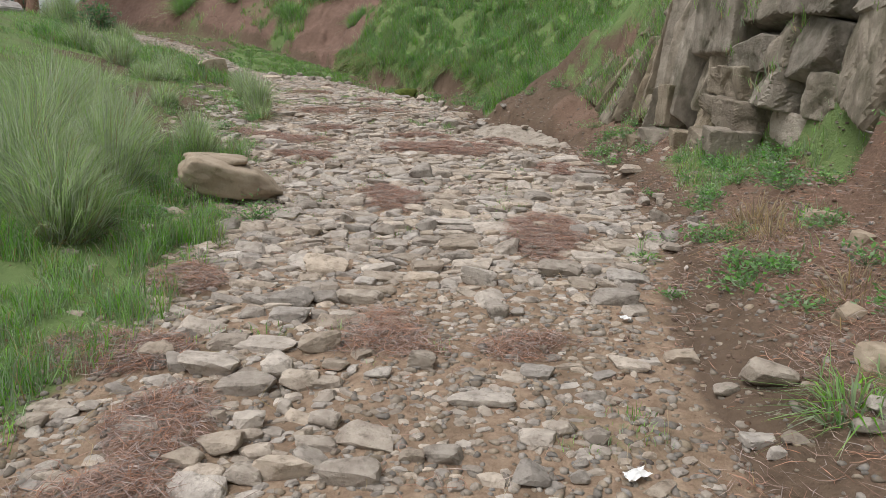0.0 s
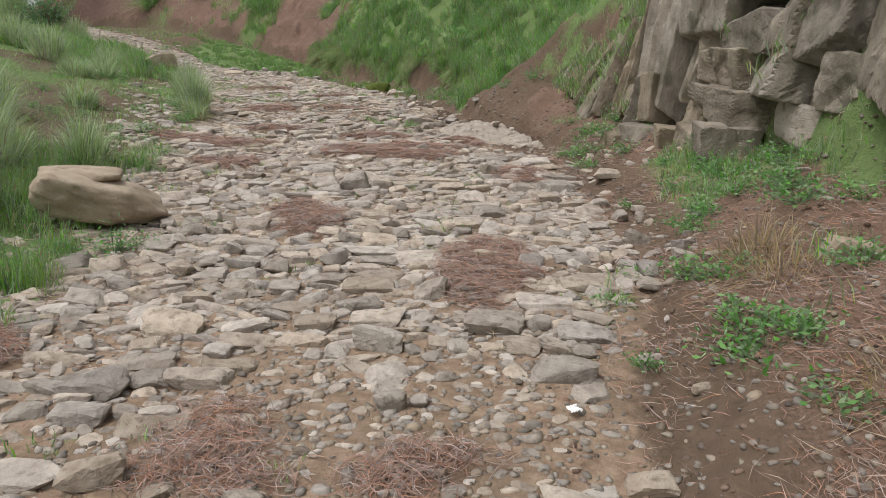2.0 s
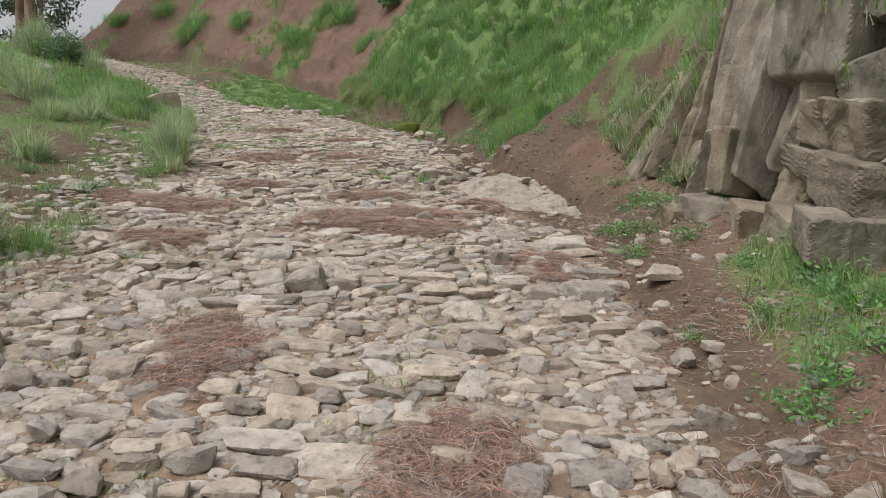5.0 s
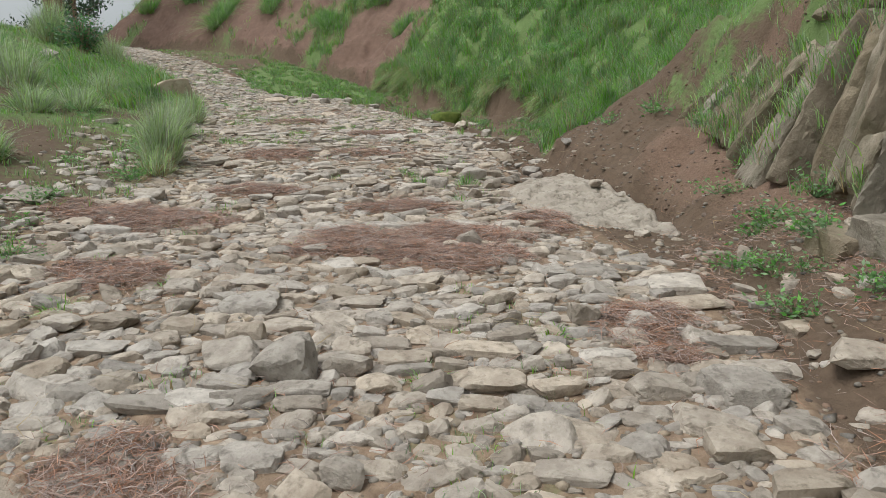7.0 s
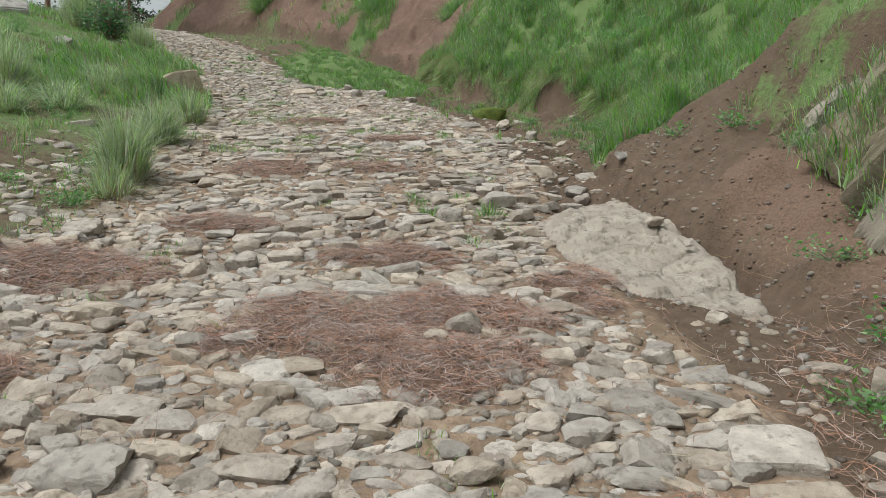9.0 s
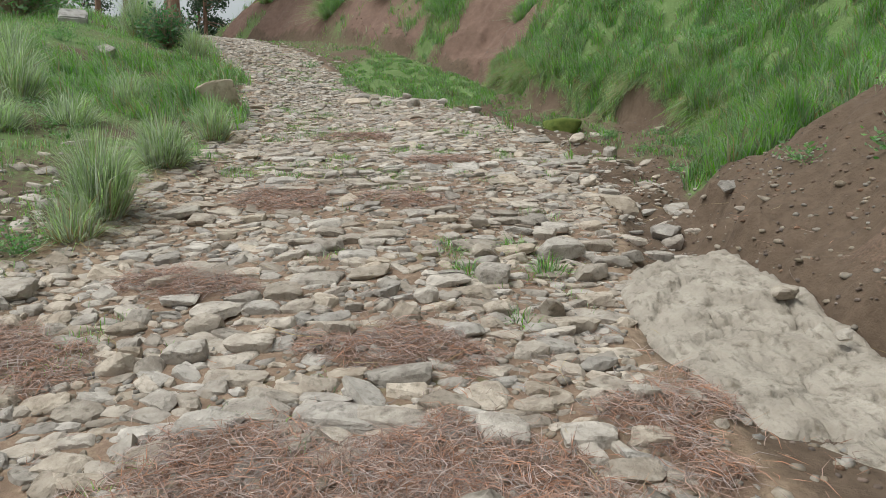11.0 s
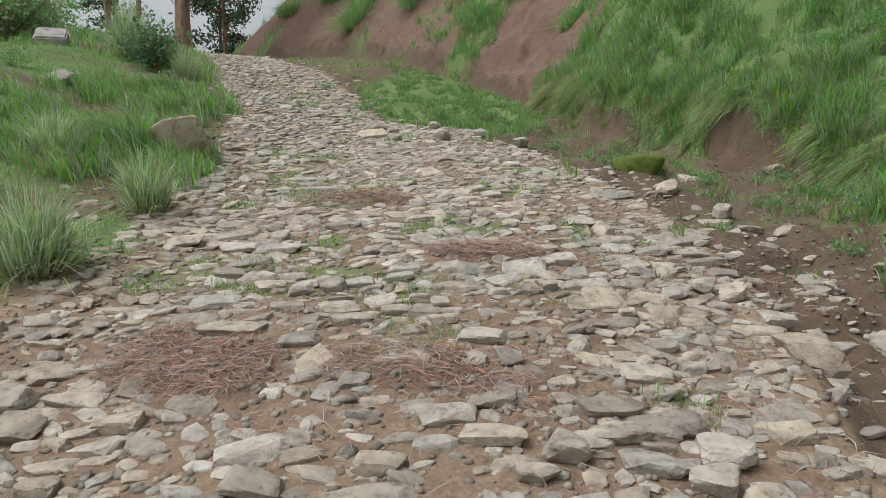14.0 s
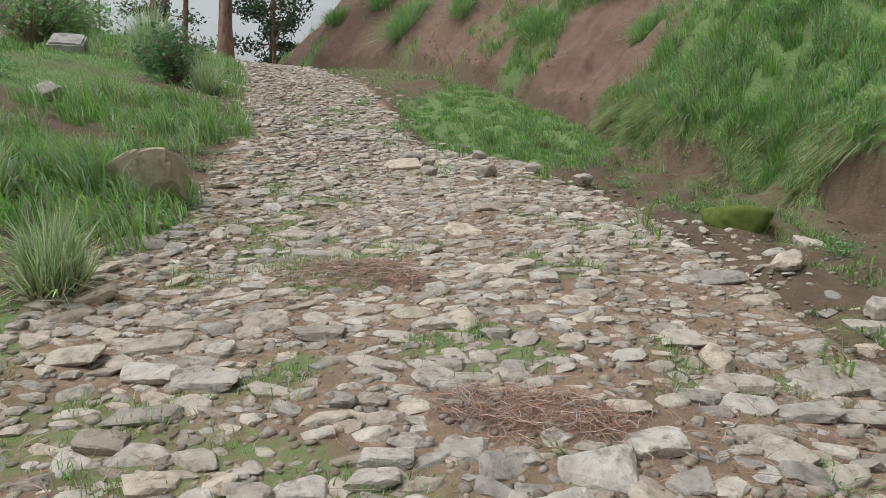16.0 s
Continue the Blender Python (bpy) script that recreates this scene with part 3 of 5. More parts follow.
stone(1.62, 5.71, 0.09, 0.10, 0.08, 6)
stone(-0.83, 5.77, 0.11, 0.11, 0.09, 4)
stone(1.54, 5.83, 0.11, 0.09, 0.07, 0)
stone(1.40, 5.95, 0.13, 0.08, 0.04, 3)
stone(-0.10, 6.05, 0.15, 0.08, 0.07, -0)
stone(0.46, 6.06, 0.20, 0.13, 0.07, 2)
stone(1.94, 6.16, 0.18, 0.10, 0.08, 4)
stone(0.24, 6.19, 0.13, 0.10, 0.08, 7)
stone(-1.23, 6.19, 0.19, 0.13, 0.09, 5)
stone(-0.27, 6.22, 0.17, 0.12, 0.06, 3)
stone(-1.03, 6.34, 0.10, 0.07, 0.05, 12)
stone(-1.50, 6.38, 0.12, 0.12, 0.07, -3)
stone(0.15, 6.45, 0.14, 0.09, 0.07, 5)
stone(-1.22, 6.56, 0.12, 0.15, 0.09, 8)
stone(1.96, 6.79, 0.12, 0.12, 0.09, 6)
stone(-1.77, 7.01, 0.15, 0.11, 0.07, -6)
stone(0.17, 7.02, 0.16, 0.11, 0.08, 5)
stone(0.54, 7.12, 0.11, 0.08, 0.06, 3)
stone(1.87, 7.20, 0.16, 0.11, 0.08, 2)
stone(0.01, 7.57, 0.09, 0.06, 0.05, -2)
stone(0.42, 7.59, 0.17, 0.10, 0.06, 16)
stone(0.13, 7.66, 0.19, 0.11, 0.06, 3)
stone(-0.26, 7.71, 0.24, 0.20, 0.17, -3)
stone(-0.03, 7.79, 0.21, 0.11, 0.09, 6)
stone(-0.55, 7.80, 0.26, 0.17, 0.09, 24)
stone(0.76, 7.92, 0.10, 0.07, 0.06, 10)
stone(0.89, 7.97, 0.08, 0.08, 0.06, 8)
stone(-1.57, 8.06, 0.20, 0.16, 0.07, 4)
stone(-0.61, 8.07, 0.19, 0.12, 0.10, 10)
stone(0.73, 8.10, 0.13, 0.07, 0.06, 7)
stone(-1.31, 8.13, 0.21, 0.21, 0.07, 0)
stone(-0.83, 8.21, 0.12, 0.11, 0.08, 6)
stone(0.19, 8.31, 0.07, 0.06, 0.05, -1)
stone(-1.09, 8.37, 0.17, 0.11, 0.08, 13)
stone(0.84, 8.48, 0.10, 0.07, 0.05, -3)
stone(1.01, 8.50, 0.17, 0.14, 0.11, 6)
stone(1.28, 8.50, 0.15, 0.10, 0.07, 10)
stone(-1.36, 8.55, 0.11, 0.07, 0.05, 11)
stone(-1.02, 8.60, 0.13, 0.10, 0.07, 15)
stone(0.54, 8.73, 0.15, 0.10, 0.07, 6)
stone(0.45, 8.85, 0.11, 0.09, 0.04, 9)
stone(1.21, 9.24, 0.12, 0.10, 0.04, 5)
stone(-0.94, 9.43, 0.16, 0.09, 0.07, 28)
stone(-0.71, 9.49, 0.15, 0.09, 0.07, 14)
stone(-1.51, 9.56, 0.14, 0.14, 0.05, 1)
stone(-1.08, 9.64, 0.14, 0.14, 0.05, 9)
stone(-0.19, 9.71, 0.14, 0.13, 0.05, 19)
stone(0.17, 9.73, 0.13, 0.09, 0.08, 15)
stone(1.20, 9.80, 0.16, 0.08, 0.07, 24)
stone(0.57, 9.82, 0.09, 0.06, 0.05, 8)
stone(0.27, 9.92, 0.18, 0.12, 0.10, 22)
stone(-0.82, 10.09, 0.21, 0.13, 0.10, 23)
stone(-1.56, 10.52, 0.12, 0.08, 0.07, 15)
stone(-1.30, 10.58, 0.22, 0.12, 0.10, 14)
stone(0.69, 10.83, 0.14, 0.10, 0.07, 22)
stone(-1.40, 10.87, 0.18, 0.14, 0.11, 25)
stone(-1.05, 10.98, 0.14, 0.08, 0.06, 14)
stone(-0.74, 11.01, 0.15, 0.09, 0.08, 29)
stone(-1.48, 11.02, 0.21, 0.25, 0.07, 10)
stone(0.47, 11.06, 0.12, 0.07, 0.06, 25)
stone(-1.76, 11.09, 0.18, 0.13, 0.06, 23)
stone(-0.19, 11.20, 0.21, 0.13, 0.07, 26)
stone(-0.80, 11.27, 0.10, 0.06, 0.05, 27)
stone(-0.71, 11.48, 0.12, 0.08, 0.06, 20)
stone(-0.50, 11.53, 0.14, 0.10, 0.08, 22)
stone(-0.11, 11.55, 0.15, 0.10, 0.08, 22)
stone(0.15, 11.71, 0.14, 0.11, 0.09, 24)
stone(0.34, 12.03, 0.20, 0.14, 0.07, 20)
stone(-0.27, 12.04, 0.21, 0.17, 0.13, 24)
stone(-1.38, 12.09, 0.20, 0.12, 0.07, 20)
stone(-0.85, 12.30, 0.08, 0.04, 0.04, 14)
stone(-0.42, 12.36, 0.16, 0.10, 0.09, 26)
stone(-2.58, 12.36, 0.20, 0.16, 0.07, 25)
stone(0.26, 12.41, 0.19, 0.15, 0.11, 34)
stone(0.01, 12.67, 0.29, 0.16, 0.14, 30)
stone(-0.68, 12.72, 0.13, 0.07, 0.06, 13)
stone(-0.61, 12.88, 0.17, 0.11, 0.09, 19)
stone(0.46, 12.88, 0.17, 0.09, 0.08, 9)
stone(-0.14, 12.97, 0.15, 0.11, 0.09, 11)
stone(-0.01, 12.97, 0.11, 0.06, 0.05, 25)
stone(-0.25, 13.26, 0.14, 0.10, 0.08, 13)
stone(0.20, 13.29, 0.09, 0.06, 0.04, 15)
stone(-1.09, 13.33, 0.09, 0.09, 0.06, 23)
stone(-0.98, 13.42, 0.12, 0.09, 0.06, 18)
stone(0.70, 13.68, 0.17, 0.13, 0.10, 31)
stone(-0.45, 13.70, 0.07, 0.09, 0.05, 7)
stone(0.63, 13.83, 0.22, 0.27, 0.13, 5)
stone(-2.28, 13.86, 0.14, 0.09, 0.07, 23)
stone(-2.14, 13.94, 0.16, 0.09, 0.07, 14)
stone(-1.61, 13.94, 0.12, 0.06, 0.05, 28)
stone(-0.59, 14.19, 0.10, 0.06, 0.05, 22)
stone(0.23, 14.25, 0.27, 0.19, 0.13, 26)
stone(-1.71, 14.63, 0.11, 0.08, 0.04, 16)
stone(-3.05, 14.79, 0.13, 0.13, 0.05, 22)
stone(-0.11, 14.81, 0.17, 0.11, 0.09, 31)
stone(-0.27, 14.88, 0.13, 0.12, 0.09, 26)
stone(-0.32, 15.84, 0.12, 0.08, 0.05, 23)
stone(-0.88, 17.07, 0.07, 0.09, 0.05, 26)


# ---- packed stones of the track ----
def inside_road(u, v, edge=0.0):
    return (to_line(ROAD_LEFT, u, v)[0] > edge - 0.25) & (to_line(ROAD_RIGHT, u, v)[0] < -edge)


def pack_stones():
    placed, cells = [], {}
    size_of_cell = 0.3

    def free(u, v, r):
        i, j = int(u // size_of_cell), int(v // size_of_cell)
        for a in (i - 1, i, i + 1):
            for b in (j - 1, j, j + 1):
                for x, y, q in cells.get((a, b), ()):
                    if (x - u) ** 2 + ((y - v) * 1.5) ** 2 < ((r + q) * 0.93) ** 2:
                        return False
        return True

    for u, v, r in PLACED:
        cells.setdefault((int(u // size_of_cell), int(v // size_of_cell)), []).append((u, v, r))
    tries = [(160, 0.1, 0.125), (1500, 0.076, 0.1), (9000, 0.052, 0.076), (40000, 0.036, 0.058), (70000, 0.018, 0.036)]
    for count, lo, hi in tries:
        v = rng.uniform(0.6, 30.5, count) ** 1.0
        c = np.interp(v, [p[1] for p in ROAD_LEFT], [p[0] for p in ROAD_LEFT])
        d = np.interp(v, [p[1] for p in ROAD_RIGHT], [p[0] for p in ROAD_RIGHT])
        u = c - 1.6 + (d - c + 2.8) * rng.uniform(0, 1, count)
        r = rng.uniform(lo, hi, count)
        ok = inside_road(u, v, 0.0)
        left_out, right_out = -to_line(ROAD_LEFT, u, v)[0], to_line(ROAD_RIGHT, u, v)[0]
        stray = (left_out > 0) & (rng.uniform(0, 1, count) < 0.3 * smooth(1.6, 0.2, left_out) * (0.15 + smooth(6.8, 8.0, v) * smooth(14.0, 12.0, v)))
        stray |= (right_out > 0) & (rng.uniform(0, 1, count) < 0.28 * smooth(1.3, 0.1, right_out) * (0.15 + smooth(13.0, 15.0, v) * smooth(22.5, 20, v)))
        ok |= stray
        cover = mat_cover(u, v)
        loose = smooth(5.4, 3.9, v)
        keep = rng.uniform(0, 1, count) > cover * 0.55
        keep &= rng.uniform(0, 1, count) > loose * np.where(r > 0.035, 0.8, 0.45)
        keep &= rng.uniform(0, 1, count) > 0.9 * smooth(4.7, 3.9, v) * smooth(-0.7, 0.0, u) * (r > 0.03)
        keep &= rng.uniform(0, 1, count) > (0.22 + 0.45 * smooth(-0.15, 0.45, fractal(u, v, 1.1, 55, 2))) * smooth(9.5, 12.5, v)
        keep &= rng.uniform(0, 1, count) > 0.75 * smooth(0.35, 0.0, -to_line(ROAD_RIGHT, u, v)[0]) * (v < 5)
        slab = (np.abs((u - 1.2) * np.cos(0.4) + (v - 11.68) * np.sin(0.4)) < 0.45) & (np.abs((v - 11.68) * np.cos(0.4) - (u - 1.2) * np.sin(0.4)) < 1.3)
        keep &= rng.uniform(0, 1, count) > 0.55 * smooth(0.1, 0.6, fractal(u, v, 1.9, 57, 2)) * smooth(6, 8, v)
        ok &= keep & ~slab
        for k in np.nonzero(ok)[0]:
            if free(u[k], v[k], r[k]):
                cells.setdefault((int(u[k] // size_of_cell), int(v[k] // size_of_cell)), []).append((u[k], v[k], r[k]))
                placed.append((u[k], v[k], r[k]))
    return placed


def scatter(kinds, u, v, w, r, shape):
    """Many small bits, each a turned and scaled copy of one of a few kinds, as points and triangles in plan coordinates."""
    vs, ts, base = [], [], 0
    for k, (p, t) in enumerate(kinds):
        pick = np.arange(k, len(u), len(kinds))
        a = rng.uniform(0, 2 * np.pi, len(pick))[:, None]
        q = p[None] * np.array(shape) * r[pick][:, None, None]
        x = q[..., 0] * np.cos(a) - q[..., 1] * np.sin(a) + u[pick][:, None]
        y = q[..., 0] * np.sin(a) + q[..., 1] * np.cos(a) + v[pick][:, None]
        vs.append(np.stack([x, y, q[..., 2] + w[pick][:, None]], 2).reshape(-1, 3))
        ts.append((t[None] + base + (np.arange(len(pick)) * len(p))[:, None, None]).reshape(-1, 3))
        base += len(pick) * len(p)
    return np.concatenate(vs), np.concatenate(ts)


road = tagged(new("road"), "steep hill track packed with rough beige stones", "road", kind="structure")


def cobble(u, v, a, b, height, turn):
    """A paving stone set flat in the track."""
    k = len(PLACED)
    ob = part("cobblestone", rock_mesh("cobblestone", 900 + k, 3 if a < 0.3 else 4, (a * 1.05, b * 1.05, height * 1.3), STONE, facets=5, sharp=34.0, grain=0.03, tilt=0.14, flat=True), road)
    ob.matrix_basis = SLOPE @ pose(u, v, float(land(u, v)) + height * 0.3, rng.uniform(-6, 6), rng.uniform(-5, 5), turn)
    PLACED.append((u, v, 0.24 * (a + b)))


cobble(-0.86, 2.20, 0.23, 0.11, 0.04, -9)
cobble(-0.85, 2.30, 0.15, 0.08, 0.05, -8)
cobble(-0.32, 2.32, 0.24, 0.13, 0.08, -2)
cobble(-0.08, 2.45, 0.10, 0.06, 0.04, 2)
cobble(0.05, 2.46, 0.16, 0.09, 0.05, 5)
cobble(1.39, 2.49, 0.07, 0.04, 0.04, -3)
cobble(-0.48, 2.52, 0.16, 0.08, 0.04, 1)
cobble(-0.29, 2.58, 0.24, 0.13, 0.04, -8)
cobble(1.36, 2.59, 0.14, 0.08, 0.04, 3)
cobble(0.44, 2.61, 0.16, 0.08, 0.04, -8)
cobble(0.22, 2.91, 0.26, 0.12, 0.04, -4)
cobble(-0.90, 2.98, 0.27, 0.15, 0.07, 7)
cobble(-0.51, 3.02, 0.14, 0.07, 0.04, 5)
cobble(-1.12, 3.16, 0.27, 0.18, 0.08, -5)
cobble(0.50, 3.19, 0.17, 0.10, 0.05, -13)
cobble(1.00, 3.32, 0.20, 0.12, 0.04, -13)
cobble(-0.91, 3.40, 0.27, 0.15, 0.04, -1)
cobble(-1.11, 3.41, 0.21, 0.14, 0.06, 6)
cobble(1.29, 3.42, 0.17, 0.11, 0.05, 5)
cobble(-0.87, 3.79, 0.23, 0.13, 0.07, -1)
cobble(-0.57, 3.82, 0.16, 0.08, 0.04, 8)
cobble(-0.70, 3.82, 0.12, 0.07, 0.04, -10)
cobble(-0.97, 3.94, 0.16, 0.07, 0.04, 1)
cobble(-0.50, 4.08, 0.27, 0.14, 0.07, -3)
cobble(1.11, 4.21, 0.30, 0.17, 0.09, 1)
cobble(-0.81, 4.25, 0.28, 0.13, 0.04, 1)
cobble(-0.50, 4.35, 0.15, 0.09, 0.05, -13)
cobble(-0.39, 4.47, 0.28, 0.13, 0.04, 13)
cobble(-0.10, 4.49, 0.23, 0.10, 0.04, -1)
cobble(-0.78, 4.59, 0.29, 0.17, 0.08, -2)
cobble(1.28, 4.61, 0.26, 0.16, 0.05, -10)
cobble(-0.43, 4.63, 0.24, 0.11, 0.04, 11)
cobble(-0.10, 4.66, 0.24, 0.13, 0.07, 7)
cobble(0.83, 4.68, 0.29, 0.19, 0.09, 0)
cobble(-1.23, 4.69, 0.16, 0.10, 0.04, -5)
cobble(0.21, 4.74, 0.30, 0.17, 0.05, 12)
cobble(-1.37, 4.77, 0.18, 0.12, 0.05, 6)
cobble(1.34, 4.79, 0.22, 0.10, 0.04, -20)
cobble(1.13, 4.99, 0.33, 0.15, 0.04, -4)
cobble(-0.36, 5.15, 0.18, 0.13, 0.06, 4)
cobble(0.12, 5.20, 0.31, 0.19, 0.05, 3)
cobble(1.41, 5.28, 0.37, 0.22, 0.06, 1)
cobble(-0.14, 5.31, 0.22, 0.12, 0.04, -6)
cobble(0.81, 5.45, 0.23, 0.16, 0.04, 5)
cobble(0.08, 5.49, 0.20, 0.11, 0.04, 0)
cobble(-0.70, 5.52, 0.19, 0.10, 0.05, 4)
cobble(-0.35, 5.60, 0.17, 0.10, 0.05, 13)
cobble(0.14, 5.63, 0.25, 0.13, 0.04, -1)
cobble(1.40, 5.69, 0.24, 0.13, 0.04, 8)
cobble(0.37, 5.70, 0.41, 0.19, 0.04, -5)
cobble(-0.40, 5.72, 0.18, 0.10, 0.04, 9)
cobble(-0.66, 5.77, 0.18, 0.11, 0.04, -2)
cobble(0.11, 5.79, 0.32, 0.14, 0.04, 2)
cobble(-1.37, 5.86, 0.22, 0.19, 0.04, -2)
cobble(-0.33, 5.88, 0.21, 0.11, 0.04, 6)
cobble(-0.70, 5.97, 0.24, 0.12, 0.04, 3)
cobble(0.65, 6.03, 0.19, 0.10, 0.05, -5)
cobble(0.11, 6.07, 0.25, 0.15, 0.05, -0)
cobble(1.33, 6.11, 0.30, 0.14, 0.05, 0)
cobble(0.69, 6.33, 0.16, 0.09, 0.04, 10)
cobble(1.24, 6.37, 0.21, 0.09, 0.04, 10)
cobble(-0.86, 6.38, 0.22, 0.16, 0.07, 10)
cobble(0.66, 6.51, 0.28, 0.12, 0.04, -1)
cobble(1.69, 6.51, 0.22, 0.10, 0.04, 7)
cobble(-0.01, 6.53, 0.31, 0.15, 0.04, -2)
cobble(0.39, 6.68, 0.20, 0.12, 0.06, 10)
cobble(1.32, 6.70, 0.14, 0.09, 0.04, -1)
cobble(-0.59, 6.77, 0.20, 0.15, 0.04, 1)
cobble(1.16, 6.78, 0.18, 0.11, 0.04, 8)
cobble(-0.03, 6.79, 0.33, 0.15, 0.04, -9)
cobble(0.91, 6.85, 0.24, 0.15, 0.07, 3)
cobble(2.13, 6.86, 0.13, 0.11, 0.04, -1)
cobble(-1.50, 7.07, 0.20, 0.16, 0.04, 9)
cobble(0.90, 7.15, 0.26, 0.13, 0.04, -4)
cobble(1.45, 7.36, 0.20, 0.16, 0.07, 9)
cobble(-0.71, 7.37, 0.26, 0.13, 0.05, 13)
cobble(-0.53, 7.42, 0.28, 0.13, 0.04, 4)
cobble(-0.12, 7.46, 0.20, 0.10, 0.04, 8)
cobble(0.57, 7.56, 0.20, 0.09, 0.04, 4)
cobble(-0.15, 7.59, 0.25, 0.11, 0.04, 9)
cobble(-0.49, 7.59, 0.24, 0.11, 0.04, -4)
cobble(-0.75, 7.65, 0.12, 0.06, 0.04, 15)
cobble(0.62, 7.73, 0.24, 0.12, 0.07, 4)
cobble(0.86, 7.73, 0.22, 0.11, 0.06, 21)
cobble(1.27, 7.78, 0.25, 0.13, 0.07, 10)
cobble(0.23, 7.82, 0.19, 0.08, 0.04, 15)
cobble(1.60, 7.82, 0.30, 0.25, 0.09, 2)
cobble(-1.25, 7.84, 0.29, 0.15, 0.04, 8)
cobble(0.40, 7.88, 0.15, 0.08, 0.05, 10)
cobble(0.19, 7.92, 0.26, 0.12, 0.04, 8)
cobble(1.11, 7.93, 0.20, 0.10, 0.06, 19)
cobble(2.10, 7.99, 0.23, 0.19, 0.06, -4)
cobble(1.74, 8.03, 0.28, 0.16, 0.05, 12)
cobble(0.52, 8.06, 0.31, 0.14, 0.04, 5)
cobble(0.07, 8.06, 0.27, 0.12, 0.04, 12)
cobble(1.09, 8.08, 0.25, 0.14, 0.05, 5)
cobble(-0.96, 8.12, 0.20, 0.13, 0.06, 5)
cobble(-0.03, 8.20, 0.19, 0.10, 0.04, 7)
cobble(-0.47, 8.22, 0.25, 0.14, 0.04, 22)
cobble(0.64, 8.23, 0.25, 0.11, 0.04, 17)
cobble(1.70, 8.27, 0.33, 0.15, 0.05, 9)
cobble(1.21, 8.33, 0.19, 0.15, 0.04, 8)
cobble(0.31, 8.33, 0.15, 0.08, 0.04, 13)
cobble(-0.03, 8.38, 0.15, 0.09, 0.04, -1)
cobble(-0.74, 8.43, 0.29, 0.18, 0.08, 12)
cobble(-0.18, 8.60, 0.27, 0.14, 0.04, 11)
cobble(-1.24, 8.67, 0.20, 0.13, 0.06, 4)
cobble(-1.81, 8.72, 0.24, 0.16, 0.04, 14)
cobble(0.03, 8.79, 0.14, 0.09, 0.04, 21)
cobble(-0.86, 8.83, 0.24, 0.17, 0.04, 12)
cobble(1.09, 8.84, 0.22, 0.10, 0.04, 3)
cobble(1.60, 8.84, 0.34, 0.17, 0.04, 14)
cobble(0.07, 9.01, 0.27, 0.13, 0.04, 7)
cobble(0.91, 9.06, 0.20, 0.13, 0.06, 17)
cobble(1.55, 9.09, 0.31, 0.23, 0.06, 12)
cobble(-2.14, 9.20, 0.26, 0.19, 0.04, 1)
cobble(-0.35, 9.35, 0.20, 0.14, 0.04, 14)
cobble(-2.57, 9.42, 0.14, 0.13, 0.04, 11)
cobble(0.56, 9.55, 0.12, 0.06, 0.04, 19)
cobble(0.75, 9.67, 0.19, 0.10, 0.06, 11)
cobble(-1.14, 9.76, 0.18, 0.10, 0.04, 16)
cobble(1.33, 9.77, 0.10, 0.06, 0.04, 23)
cobble(0.83, 9.88, 0.17, 0.09, 0.05, 19)
cobble(-0.10, 9.88, 0.12, 0.07, 0.04, 22)
cobble(-0.46, 9.88, 0.24, 0.13, 0.04, 21)
cobble(-0.26, 10.07, 0.24, 0.12, 0.04, 18)
cobble(-2.69, 10.14, 0.19, 0.21, 0.04, 9)
cobble(-3.38, 10.23, 0.30, 0.37, 0.05, 17)
cobble(-0.72, 10.26, 0.30, 0.17, 0.05, 11)
cobble(0.01, 10.30, 0.26, 0.12, 0.04, 11)
cobble(0.69, 10.32, 0.18, 0.11, 0.04, 17)
cobble(-0.41, 10.33, 0.37, 0.17, 0.05, 11)
cobble(-0.19, 10.39, 0.32, 0.15, 0.04, 13)
cobble(0.23, 10.42, 0.20, 0.18, 0.06, 19)
cobble(-0.97, 10.48, 0.25, 0.11, 0.04, 22)
cobble(0.52, 10.49, 0.19, 0.12, 0.06, 20)
cobble(0.74, 10.53, 0.17, 0.11, 0.05, 18)
cobble(-0.53, 10.65, 0.17, 0.08, 0.04, 19)
cobble(-1.78, 10.74, 0.17, 0.11, 0.05, 23)
cobble(-1.08, 10.76, 0.22, 0.12, 0.07, 21)
cobble(-2.70, 10.86, 0.24, 0.21, 0.07, 18)
cobble(0.26, 11.23, 0.23, 0.15, 0.04, 7)
cobble(-2.02, 11.28, 0.21, 0.14, 0.06, 21)
cobble(-1.26, 11.33, 0.22, 0.13, 0.06, 20)
cobble(0.24, 11.42, 0.17, 0.09, 0.05, 24)
cobble(-1.87, 11.42, 0.30, 0.34, 0.05, 9)
cobble(-1.65, 11.54, 0.19, 0.11, 0.04, 26)
cobble(-1.19, 11.58, 0.28, 0.14, 0.04, 17)
cobble(-2.26, 11.61, 0.17, 0.13, 0.05, 27)
cobble(-2.52, 11.62, 0.18, 0.14, 0.04, 28)
cobble(-0.92, 11.73, 0.23, 0.14, 0.04, 30)
cobble(-0.48, 11.83, 0.25, 0.13, 0.04, 31)
cobble(-2.21, 11.86, 0.17, 0.14, 0.04, 19)
cobble(-1.69, 11.97, 0.15, 0.09, 0.05, 18)
cobble(-1.13, 11.99, 0.26, 0.12, 0.04, 32)
cobble(-2.19, 12.14, 0.13, 0.09, 0.04, 27)
cobble(-1.60, 12.14, 0.22, 0.10, 0.04, 24)
cobble(-0.71, 12.16, 0.10, 0.05, 0.04, 34)
cobble(-0.89, 12.16, 0.08, 0.04, 0.04, 37)
cobble(-1.12, 12.21, 0.17, 0.09, 0.04, 17)
cobble(-1.31, 12.25, 0.18, 0.10, 0.05, 23)
